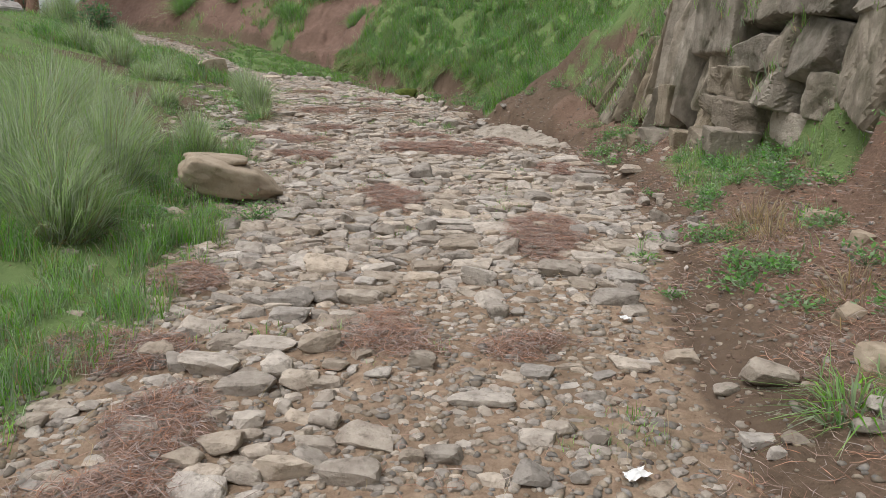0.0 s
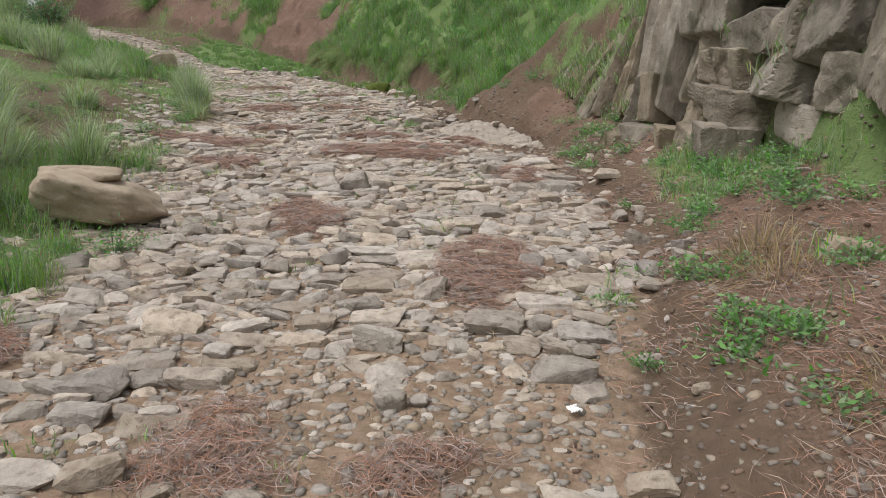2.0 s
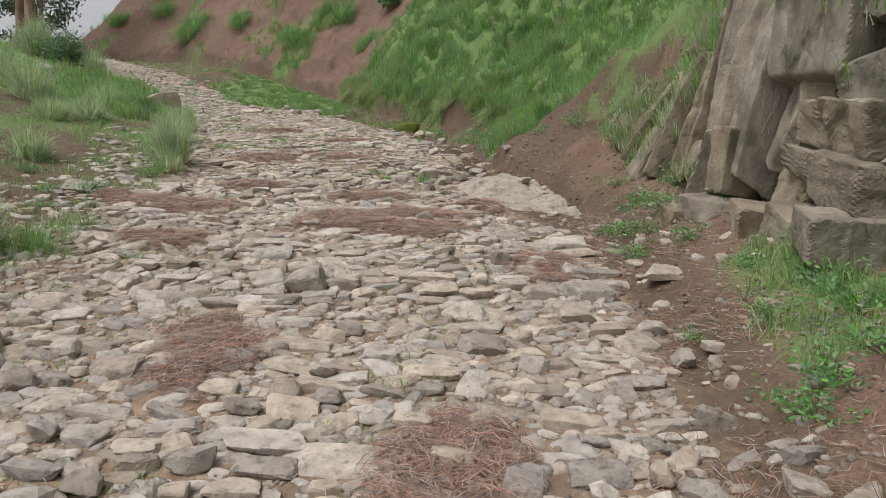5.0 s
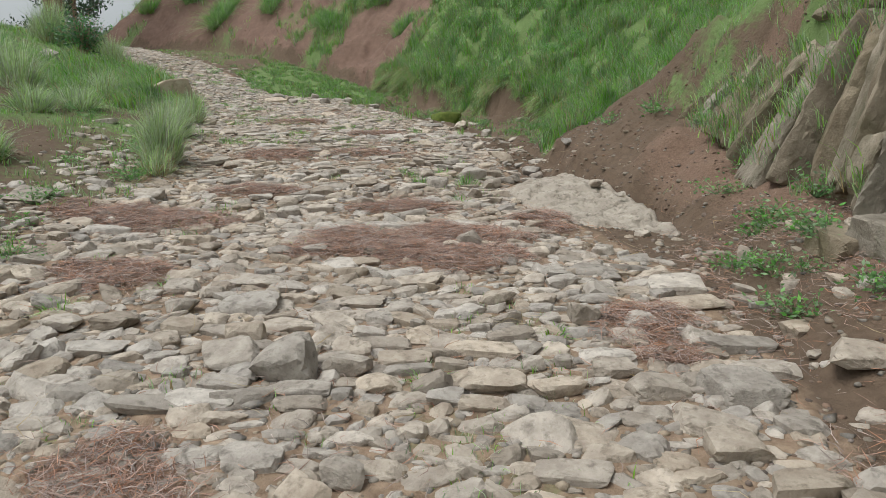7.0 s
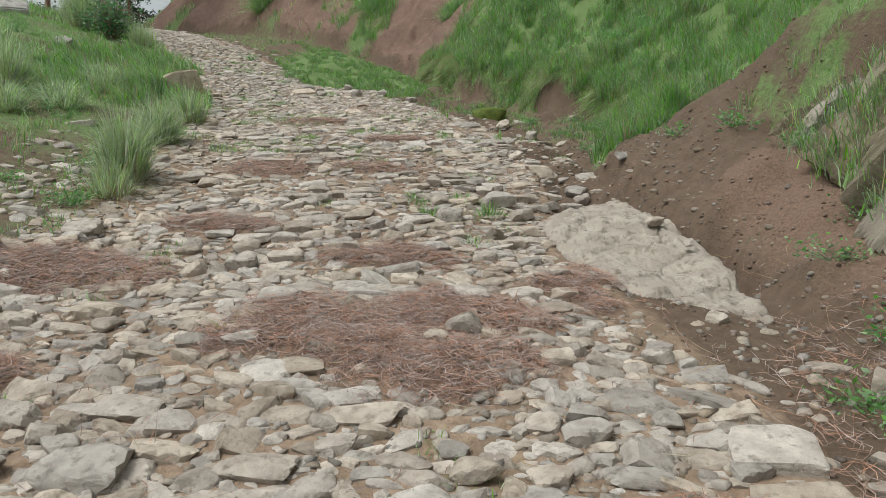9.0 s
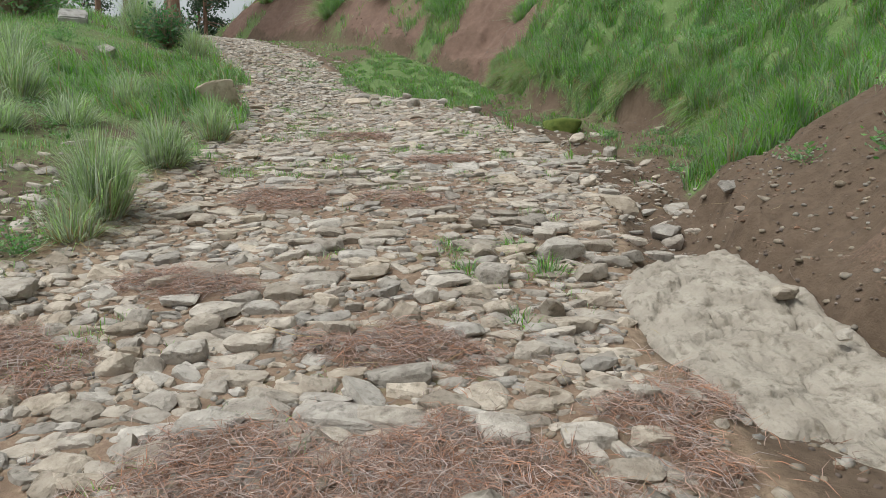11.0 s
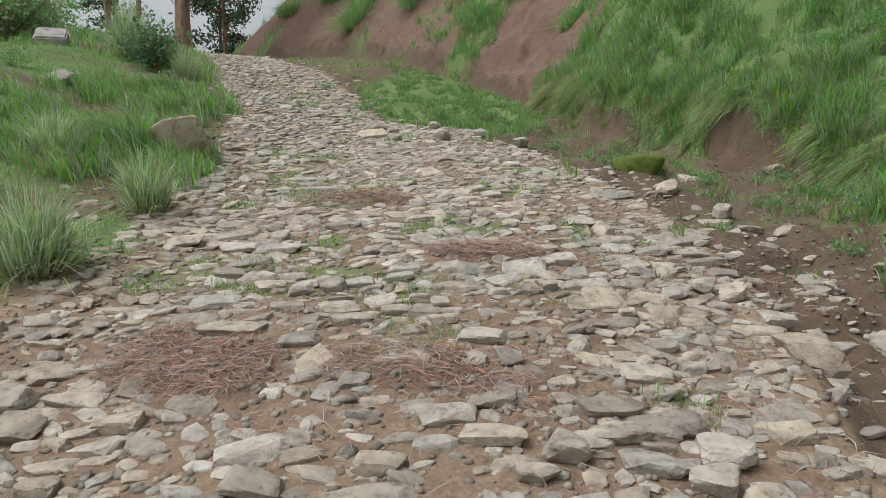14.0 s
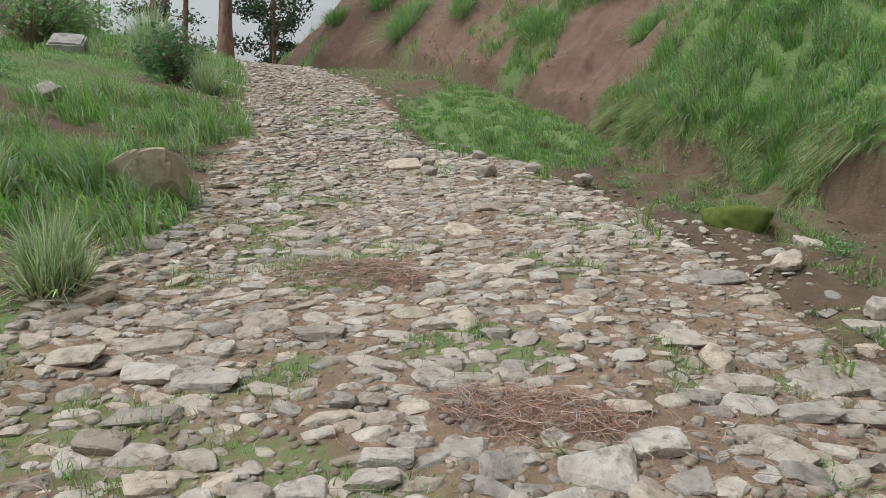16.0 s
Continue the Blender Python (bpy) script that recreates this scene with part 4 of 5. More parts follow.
cobble(-1.50, 12.36, 0.21, 0.12, 0.04, 12)
cobble(-1.15, 12.40, 0.29, 0.13, 0.04, 28)
cobble(-2.82, 12.47, 0.30, 0.24, 0.06, 22)
cobble(-2.24, 12.53, 0.20, 0.12, 0.05, 23)
cobble(-0.27, 12.57, 0.27, 0.12, 0.04, 25)
cobble(-1.17, 12.58, 0.18, 0.10, 0.05, 18)
cobble(-2.03, 12.72, 0.20, 0.14, 0.04, 23)
cobble(0.33, 12.73, 0.26, 0.13, 0.05, 17)
cobble(-0.87, 12.87, 0.23, 0.11, 0.04, 20)
cobble(-2.16, 12.90, 0.24, 0.13, 0.04, 14)
cobble(-1.06, 12.93, 0.21, 0.11, 0.04, 25)
cobble(0.20, 12.96, 0.24, 0.13, 0.07, 21)
cobble(-1.52, 13.06, 0.14, 0.09, 0.04, 16)
cobble(-0.94, 13.07, 0.20, 0.09, 0.04, 31)
cobble(-0.48, 13.08, 0.22, 0.10, 0.04, 29)
cobble(-0.11, 13.16, 0.20, 0.17, 0.07, 18)
cobble(0.62, 13.19, 0.19, 0.11, 0.06, 20)
cobble(-0.53, 13.25, 0.25, 0.12, 0.04, 28)
cobble(-1.42, 13.29, 0.25, 0.17, 0.05, 19)
cobble(-1.96, 13.33, 0.18, 0.13, 0.04, 19)
cobble(-2.35, 13.34, 0.31, 0.14, 0.04, 17)
cobble(0.11, 13.42, 0.17, 0.11, 0.05, 26)
cobble(-1.16, 13.60, 0.24, 0.12, 0.04, 13)
cobble(-1.83, 13.60, 0.21, 0.09, 0.04, 25)
cobble(-2.66, 13.61, 0.28, 0.13, 0.04, 36)
cobble(-2.22, 13.66, 0.15, 0.09, 0.04, 10)
cobble(-1.96, 13.70, 0.22, 0.10, 0.04, 26)
cobble(-1.39, 13.72, 0.14, 0.07, 0.04, 32)
cobble(-1.67, 13.76, 0.16, 0.08, 0.04, 20)
cobble(-0.26, 13.79, 0.12, 0.06, 0.04, 23)
cobble(-1.49, 13.91, 0.11, 0.07, 0.04, 27)
cobble(-2.86, 13.99, 0.19, 0.13, 0.04, 21)
cobble(-2.03, 14.05, 0.17, 0.10, 0.04, 32)
cobble(-1.24, 14.11, 0.12, 0.07, 0.04, 34)
cobble(-2.87, 14.19, 0.25, 0.11, 0.04, 29)
cobble(-1.86, 14.20, 0.17, 0.09, 0.04, 21)
cobble(-0.74, 14.29, 0.22, 0.19, 0.04, 27)
cobble(-1.02, 14.32, 0.09, 0.05, 0.04, 32)
cobble(-1.88, 14.33, 0.20, 0.10, 0.04, 21)
cobble(-3.58, 14.41, 0.29, 0.14, 0.04, 30)
cobble(-3.16, 14.48, 0.25, 0.18, 0.04, 21)
cobble(-0.85, 14.48, 0.27, 0.12, 0.04, 24)
cobble(-2.90, 14.51, 0.30, 0.14, 0.04, 23)
cobble(0.11, 14.55, 0.19, 0.14, 0.05, 24)
cobble(-2.24, 14.60, 0.10, 0.07, 0.04, 23)
cobble(-0.63, 14.66, 0.15, 0.08, 0.04, 17)
cobble(-0.41, 14.68, 0.17, 0.10, 0.05, 26)
cobble(-3.37, 14.70, 0.33, 0.15, 0.04, 33)
cobble(-1.81, 14.79, 0.15, 0.12, 0.04, 19)
cobble(-1.11, 14.81, 0.24, 0.14, 0.04, 29)
cobble(-2.74, 15.13, 0.23, 0.12, 0.04, 29)
cobble(-0.28, 15.41, 0.24, 0.14, 0.04, 29)
cobble(-2.29, 15.45, 0.21, 0.11, 0.04, 22)
cobble(-1.95, 15.46, 0.14, 0.08, 0.04, 29)
cobble(-0.63, 15.47, 0.24, 0.12, 0.04, 21)
cobble(-0.41, 15.56, 0.27, 0.12, 0.04, 22)
cobble(-0.85, 15.58, 0.23, 0.12, 0.04, 33)
cobble(-0.49, 15.87, 0.43, 0.20, 0.04, 32)
cobble(-1.17, 15.90, 0.22, 0.15, 0.04, 32)
cobble(-3.58, 16.25, 0.33, 0.16, 0.04, 25)
cobble(-2.03, 16.39, 0.19, 0.15, 0.04, 22)
cobble(-4.08, 16.65, 0.37, 0.19, 0.04, 14)
cobble(-1.14, 17.20, 0.41, 0.19, 0.04, 32)
cobble(-0.25, 17.29, 0.27, 0.16, 0.04, 15)
cobble(-3.07, 17.98, 0.24, 0.29, 0.05, 32)
cobble(-2.42, 18.26, 0.21, 0.18, 0.04, 17)
cobble(-4.93, 19.82, 0.43, 0.53, 0.07, 21)


def build_stones():
    spots = np.array(pack_stones())
    h = land(spots[:, 0], spots[:, 1])
    big = [(rock_points(400 + k, 3, 6, 34.0, 0.02, 0.2)) for k in range(16)]
    small = [(rock_points(500 + k, 2, 5, 26.0, 0.0, 0.25)) for k in range(16)]
    bend = np.interp(spots[:, 1], [0, 11, 16, 22, 30], [0, 8, 28, 42, 45])
    turn = np.radians(bend + rng.normal(0, 22, len(spots)))
    vs, ts, base = [], [], 0
    for k, (u, v, r) in enumerate(spots):
        stretch = rng.uniform(1.0, 1.5)
        a, b = r * stretch * 1.08, r / stretch * 0.98
        c = min(b, 0.075) * rng.uniform(0.55, 1.05)
        c *= 1 - 0.35 * float(smooth(10.5, 13.5, v))
        w = h[k] + c * rng.uniform(-0.6, -0.05)
        rx, ry = rng.normal(0, 7, 2)
        if r > 0.06 and rng.uniform() < 0.12:
            rx, c = rx + rng.uniform(8, 18), c * 1.15
        m = pose(u, v, w, rx, ry, math.degrees(turn[k]))
        p, t = big[k % 16] if r > 0.05 and v < 15 else small[k % 16]
        mm = SLOPE_NP @ np.array(m)
        vs.append((p * (a, b, c)) @ mm[:3, :3].T + mm[:3, 3])
        ts.append(t + base)
        base += len(p)
    me = raw_mesh("packed_stones", np.concatenate(vs), np.concatenate(ts), [STONE], True)
    tagged(part("packed_stones", me, road), "small rough beige and grey stones packed together", kind="stuff")

    # gravel
    count = 34000
    v = 0.6 + 23 * rng.uniform(0, 1, count) ** 1.35
    c = np.interp(v, [p[1] for p in ROAD_LEFT], [p[0] for p in ROAD_LEFT]) - 0.5
    d = np.interp(v, [p[1] for p in ROAD_RIGHT], [p[0] for p in ROAD_RIGHT]) + 1.5
    u = c + (d - c) * rng.uniform(0, 1, count)
    ok = (to_line(ROAD_RIGHT, u, v)[0] < 0) | (rng.uniform(0, 1, count) < 0.4)
    u, v = u[ok], v[ok]
    count = len(u)
    r = rng.uniform(0.005, 0.02, count) * (1 + 0.6 * (rng.uniform(0, 1, count) > 0.9))
    hh = land(u, v) + 0.035 * mat_cover(u, v)
    tiny = [rock_points(600 + k, 1, 3, 8.0, 0.0, 0.3) for k in range(12)]
    vs, ts = scatter(tiny, u, v, hh, r, (1.3, 1.0, 0.7))
    me = raw_mesh("gravel", to_world(vs), ts, [PEBBLE])
    tagged(new("gravel", me), "scattered small grey and beige gravel on the track", "gravel", kind="stuff")


def clods():
    """Crumbled soil on the banks and in the gully."""
    count = 9000
    v = rng.uniform(1, 30, count)
    foot = np.interp(v, [p[1] for p in FOOT], [p[0] for p in FOOT])
    u = foot + rng.uniform(-0.7, 1.7, count) ** 1.0
    left = rng.uniform(0, 1, count) < 0.25
    u = np.where(left, np.interp(v, [p[1] for p in ROAD_LEFT], [p[0] for p in ROAD_LEFT]) - rng.uniform(0, 2.5, count), u)
    h = land(u, v)
    r = rng.uniform(0.004, 0.016, count) * np.where(rng.uniform(0, 1, count) > 0.95, 1.6, 1.0)
    tiny = [rock_points(700 + k, 1, 3, 8.0, 0.0, 0.3) for k in range(12)]
    vs, ts = scatter(tiny, u, v, h, r, (1.2, 1.0, 0.8))
    me = raw_mesh("soil_clods", to_world(vs), ts, [CLOD])
    tagged(new("soil_clods", me), "crumbled reddish brown soil clods on the banks", "soil", kind="stuff")


# ---- grass ----
def blade_mesh(name, roots, height, lean, width, mats, index=None):
    n = len(roots)
    a = rng.uniform(0, 2 * np.pi, n)
    side = np.stack([np.cos(a), np.sin(a), np.zeros(n)], 1) * (width * 0.5)[:, None]
    up = np.array((0, 0, 1.0))
    mid = roots + up * (height * 0.58)[:, None] + lean * 0.33
    tip = roots + up * (height * rng.uniform(0.82, 1.0, n))[:, None] + lean
    v = np.stack([roots - side, roots + side, mid - side * 0.75, mid + side * 0.75, tip], 1).reshape(-1, 3)
    b = np.arange(n)[:, None] * 5
    t = np.concatenate([b + (0, 1, 3), b + (0, 3, 2), b + (2, 3, 4)], 1).reshape(-1, 3)
    return raw_mesh(name, v, t, mats, mat_index=None if index is None else np.repeat(index, 3))


def meadow(count, area, low, high, width, label, mat, downhill=(0, 0), floor_cover=0.12, road=False):
    u0, u1, v0, v1 = area
    us, vs = np.zeros(0), np.zeros(0)
    for _ in range(16):
        u, v, chance = rng.uniform(u0, u1, 60000), rng.uniform(v0, v1, 60000), rng.uniform(0, 1, 60000)
        tuft = np.clip(0.42 + 1.1 * value_noise(u * 5.3, v * 5.3, 3) + 0.5 * value_noise(u * 11, v * 11, 4), 0.04, 1)
        ok = (chance < tuft) & (tuft > floor_cover)
        u, v, chance, tuft = u[ok], v[ok], chance[ok], tuft[ok]
        ok = inside_road(u, v, 0.15) == road
        u, v, chance, tuft = u[ok], v[ok], chance[ok], tuft[ok]
        g = turf_cover(u, v) * tuft
        ok = (chance < g) & (g > floor_cover)
        us, vs = np.concatenate([us, u[ok]]), np.concatenate([vs, v[ok]])
        if len(us) >= count or ok.sum() < 50:
            break
    us, vs = us[:count], vs[:count]
    n = len(us)
    roots = to_world(np.stack([us, vs, land(us, vs) - 0.01], 1))
    tuft = np.clip(0.75 + 0.4 * fractal(us, vs, 1.6, 77, 2) + 0.55 * value_noise(us * 5.3, vs * 5.3, 3), 0.2, 1.8)
    lawn = (to_line(ROAD_RIGHT, us, vs)[0] > 0.1) & (to_line(FOOT, us, vs)[0] < 0)
    height = rng.uniform(low, high, n) * tuft * np.where(lawn, 0.35, 1)
    lean = np.concatenate([rng.normal(0, 0.38, (n, 2)) * height[:, None], np.zeros((n, 1))], 1)
    lean[:, 0] += downhill[0] * height
    lean[:, 1] += downhill[1] * height
    lean[:, 2] -= np.hypot(lean[:, 0], lean[:, 1]) * 0.35
    dry = (rng.uniform(0, 1, n) < 0.1).astype(int)
    me = blade_mesh("grass", roots, height, lean, width * rng.uniform(0.7, 1.3, n), [mat, DRY_GRASS], dry)
    return tagged(new("grass", me), label, "grass", kind="stuff")


def fringe():
    """Grass and dead roots hanging over the cut at the foot of the far bank."""
    n = 22000
    s = rng.uniform(7.7, 11.4, n)
    k = np.arange(len(FOOT))
    u, v = np.interp(s, k, [p[0] for p in FOOT]), np.interp(s, k, [p[1] for p in FOOT])
    du, dv = np.interp(s + 0.05, k, [p[0] for p in FOOT]) - u, np.interp(s + 0.05, k, [p[1] for p in FOOT]) - v
    size = np.hypot(du, dv)
    out = np.stack([dv / size, -du / size], 1)
    d = rng.uniform(0.05, 0.55, n) + 0.1 * value_noise(u * 2.5, v * 2.5, 9)
    u, v = u + out[:, 0] * d, v + out[:, 1] * d
    roots = to_world(np.stack([u, v, land(u, v)], 1))
    length = rng.uniform(0.15, 0.5, n) * np.clip(0.6 + 0.8 * value_noise(u * 3, v * 3, 8), 0.2, 1.3)
    lean = np.stack([-out[:, 0], -out[:, 1], np.full(n, -1.0)], 1) * (length * rng.uniform(0.4, 0.9, n))[:, None] + rng.normal(0, 0.06, (n, 3))
    dry = (rng.uniform(0, 1, n) < 0.35).astype(int)
    me = blade_mesh("grass", roots, length * 0.35, lean, 0.011 * rng.uniform(0.6, 1.3, n), [GRASS, DRY_GRASS], dry)
    tagged(new("grass", me), "green and dead grass hanging over the bank cut", "grass", kind="stuff")


def tussock(u, v, height, spread, count, mat=TALL_GRASS, dry=0.16, width=0.005, label="tall fine-bladed green grass tussock with dry base"):
    count = int(count * 0.85)
    a = rng.uniform(0, 2 * np.pi, count)
    r = np.sqrt(rng.uniform(0, 1, count))
    x, y = u + np.cos(a) * r * spread * 0.35, v + np.sin(a) * r * spread * 0.35
    roots = to_world(np.stack([x, y, land(x, y) - 0.02], 1))
    h = height * 1.12 * rng.uniform(0.35, 1.0, count) * (1.05 - 0.25 * r)
    out = spread * (0.2 + 0.75 * r) * rng.uniform(0.1, 1.35, count)
    a2 = a + rng.normal(0, 0.7, count)
    lean = np.stack([np.cos(a2) * out, np.sin(a2) * out, -0.55 * out * rng.uniform(0.3, 1.2, count)], 1)
    is_dry = (rng.uniform(0, 1, count) < dry)
    h = np.where(is_dry & (rng.uniform(0, 1, count) < 0.8), h * 0.45, h)
    middle = roots.mean(0)
    base = new("grass_tussock")
    base.matrix_world = Matrix.Translation(Vector(middle))
    w = (0.004 + width * 0.65) * rng.uniform(0.6, 1.4, count)
    for name, pick, m in (("green_tuft", ~is_dry, mat), ("straw_tuft", is_dry, DRY_GRASS)):
        if pick.any():
            part(name, blade_mesh(name, (roots - middle)[pick], h[pick], lean[pick], w[pick], [m]), base, "dry straw-coloured blades" if m == DRY_GRASS else "")
    return tagged(base, label, "grass tussock", "grass tussocks on the verge")




# ---- leafy plants ----
def leaf_cloud(centres, size, flatness=0.6):
    n = len(centres)
    d = rng.normal(0, 1, (n, 3))
    d[:, 2] = np.abs(d[:, 2]) * flatness
    d /= np.linalg.norm(d, axis=1)[:, None]
    s = np.cross(d, rng.normal(0, 1, (n, 3)))
    s /= np.maximum(np.linalg.norm(s, axis=1)[:, None], 1e-6)
    length = size * rng.uniform(0.6, 1.3, n)[:, None]
    a, c = centres, centres + d * length
    m = centres + d * length * 0.5 - np.array((0, 0, 1.0)) * length * 0.06
    v = np.stack([a, m + s * length * 0.24, c, m - s * length * 0.24], 1).reshape(-1, 3)
    b = np.arange(n)[:, None] * 4
    return v, np.concatenate([b + (0, 1, 2), b + (0, 2, 3)], 1).reshape(-1, 3)


def stem_lines(starts, ends, thick):
    n = len(starts)
    w = np.cross(ends - starts, np.array((0.3, 0.2, 1.0)))
    w /= np.maximum(np.linalg.norm(w, axis=1)[:, None], 1e-6)
    x = np.cross(ends - starts, w)
    x /= np.maximum(np.linalg.norm(x, axis=1)[:, None], 1e-6)
    ring = [w * thick, -0.5 * w * thick + 0.87 * x * thick, -0.5 * w * thick - 0.87 * x * thick]
    v = np.stack([starts + r for r in ring] + [ends + r * 0.4 for r in ring], 1).reshape(-1, 3)
    b = np.arange(n)[:, None] * 6
    t = np.concatenate([b + q for q in ((0, 1, 4), (0, 4, 3), (1, 2, 5), (1, 5, 4), (2, 0, 3), (2, 3, 5))], 1).reshape(-1, 3)
    return v, t


def plant(name, u, v, height, radius, leaves, leaf, mat, label, category, group=""):
    foot = np.array(on_land(u, v, -0.01))
    stems = max(4, leaves // 14)
    a = rng.uniform(0, 2 * np.pi, stems)
    out = radius * np.sqrt(rng.uniform(0, 1, stems))
    tops = np.stack([np.cos(a) * out, np.sin(a) * out, height * rng.uniform(0.5, 1.0, stems) * (1.1 - 0.5 * (out / radius) ** 2)], 1)
    sv, st = stem_lines(np.zeros((stems, 3)), tops, 0.003 + 0.008 * height)
    st = np.where(st % 6 < 3, st % 6, st)
    pick = rng.integers(0, stems, leaves)
    along = rng.uniform(0.35, 1.05, leaves)[:, None]
    lv, lt = leaf_cloud(tops[pick] * along + rng.normal(0, leaf * 0.7 + radius * 0.1, (leaves, 3)) * (1, 1, 0.6), leaf)
    thing = new(name)
    thing.matrix_world = Matrix.Translation(Vector(foot))
    part("stem", raw_mesh("stem", sv, st, [TWIG if height > 0.5 else mat]), thing)
    tagged(part("foliage", raw_mesh("foliage", lv, lt, [mat]), thing), kind="stuff")
    return tagged(thing, label, category, group)




# grass and moss tufts rooted on the outcrop
def ledge_tufts():
    pts, nrm = [], []
    rays = scene_rays()
    for _ in range(1500):
        v, w = rng.uniform(5.0, 13.8), rng.uniform(0.3, 3.2)
        hit = rays(v, w)
        if hit is None:
            continue
        place, up = hit
        chance = 0.9 * float(smooth(9.7, 10.7, v)) + (0.5 if up > 0.35 else 0.02) + 0.6 * float(smooth(2.2, 2.9, w)) * float(smooth(8.5, 6.5, v))
        if rng.uniform() < chance * (0.35 + 0.65 * float(smooth(-0.1, 0.3, fractal(v, w, 1.6, 19, 2)))):
            pts.append(place)
    pts = np.repeat(np.array(pts), 26, axis=0)
    n = len(pts)
    pts = pts + rng.normal(0, 0.045, (n, 3))
    height = rng.uniform(0.06, 0.24, n)
    lean = np.stack([rng.normal(-0.35, 0.35, n), rng.normal(-0.1, 0.4, n), rng.uniform(-0.5, 0.0, n)], 1) * height[:, None]
    me = blade_mesh("grass", pts, height, lean, 0.007 * rng.uniform(0.7, 1.4, n), [GRASS, DRY_GRASS], (rng.uniform(0, 1, n) < 0.12).astype(int))
    tagged(new("grass", me), "green grass tufts rooted on rock ledges", "grass", kind="stuff")


def scene_rays():
    trees = []
    for ob in outcrop.children:
        m = outcrop_base @ ob.matrix_basis
        trees.append(BVHTree.FromPolygons([m @ x.co for x in ob.data.vertices], [tuple(f.vertices) for f in ob.data.polygons]))
    way = (SLOPE.to_3x3() @ Vector((1, 0, -0.15))).normalized()

    def first(v, w):
        start = SLOPE @ Vector((1.8, v, w + 0.2))
        best = None
        for tree in trees:
            place, normal, _, dist = tree.ray_cast(start, way, 4.0)
            if place is not None and (best is None or dist < best[2]):
                best = (np.array(place), normal.z, dist)
        return best[:2] if best else None
    return first


# ---- pine needle mats ----
def needle_mesh(name, u, v, w, length):
    n = len(u)
    a = rng.uniform(0, 2 * np.pi, n)
    half = np.stack([np.cos(a), np.sin(a), rng.normal(0, 0.16, n)], 1) * (length * 0.5)[:, None]
    mid = np.stack([u, v, w], 1)
    bow = np.stack([-np.sin(a), np.cos(a), np.full(n, 0.25)], 1) * (length * rng.normal(0, 0.14, n))[:, None]
    side = np.stack([-np.sin(a), np.cos(a), np.full(n, 0.5)], 1) * 0.0016
    p = np.stack([mid - half, mid + bow + side, mid + bow - side, mid + half], 1).reshape(-1, 3)
    b = np.arange(n)[:, None] * 4
    t = np.concatenate([b + (0, 1, 2), b + (1, 3, 2)], 1).reshape(-1, 3)
    return raw_mesh(name, to_world(p), t, [NEEDLE])


def build_straw():
    count = 520
    v = rng.uniform(1.5, 20, count)
    u = np.interp(v, [p[1] for p in ROAD_LEFT], [p[0] for p in ROAD_LEFT]) - 0.8 + rng.uniform(0, 6.2, count)
    w = land(u, v) + rng.uniform(0.03, 0.06, count)
    me = needle_mesh("dry_stalks", u, v, w, rng.uniform(0.14, 0.42, count))
    me.materials[0] = DRY_GRASS
    tagged(new("dry_stalks", me), "pale dry grass stalks strewn over track and banks", "straw", kind="stuff")


def build_needles():
    for mu, mv, a, b in NEEDLE_MATS:
        n = int(3800 * a * b / 0.16) if mv < 12 else int(2200 * a * b / 0.16)
        n = max(700, min(n, 9000))
        r, t = np.sqrt(rng.uniform(0, 1, n)) * 1.15, rng.uniform(0, 2 * np.pi, n)
        u, v = mu + a * r * np.cos(t), mv + b * r * np.sin(t)
        ok = mat_cover(u, v) > rng.uniform(0.02, 0.6, n)
        u, v = u[ok], v[ok]
        w = land(u, v) + 0.035 * mat_cover(u, v) + rng.uniform(0.0, 0.03, len(u))
        tagged(new("needle_mat", needle_mesh("needle_mat", u, v, w, rng.uniform(0.09, 0.2, len(u)))), "matted heap of fallen reddish brown pine needles", "pine needles", "needle mats on the track", "stuff")
    count = 22000
    v = rng.uniform(1.5, 10.5, count)
    u = np.interp(v, [p[1] for p in FOOT], [p[0] for p in FOOT]) + rng.uniform(-0.3, 1.4, count)
    ok = rng.uniform(0, 1, count) < np.clip(0.6 + 0.9 * fractal(u, v, 1.4, 89, 2), 0.08, 1)
    u, v = u[ok], v[ok]
    count = len(u)
    w = land(u, v) + rng.uniform(0.003, 0.03, count)
    tagged(new("pine_needles", needle_mesh("pine_needles", u, v, w, rng.uniform(0.08, 0.2, count))), "reddish brown pine needle litter on the bank foot", "pine needles", kind="stuff")
    count = 42000
    v = rng.uniform(0.8, 22, count)
    u = np.interp(v, [p[1] for p in ROAD_LEFT], [p[0] for p in ROAD_LEFT]) - 0.5 + rng.uniform(0, 5.2, count)
    ok = rng.uniform(0, 1, count) < np.clip(0.35 + 0.8 * fractal(u, v, 0.9, 88, 2), 0.05, 1)
    u, v = u[ok], v[ok]
    w = land(u, v) + rng.uniform(0.004, 0.03, len(u))
    tagged(new("pine_needles", needle_mesh("pine_needles", u, v, w, rng.uniform(0.08, 0.18, len(u)))), "loose reddish pine needles strewn over the ground", "pine needles", kind="stuff")


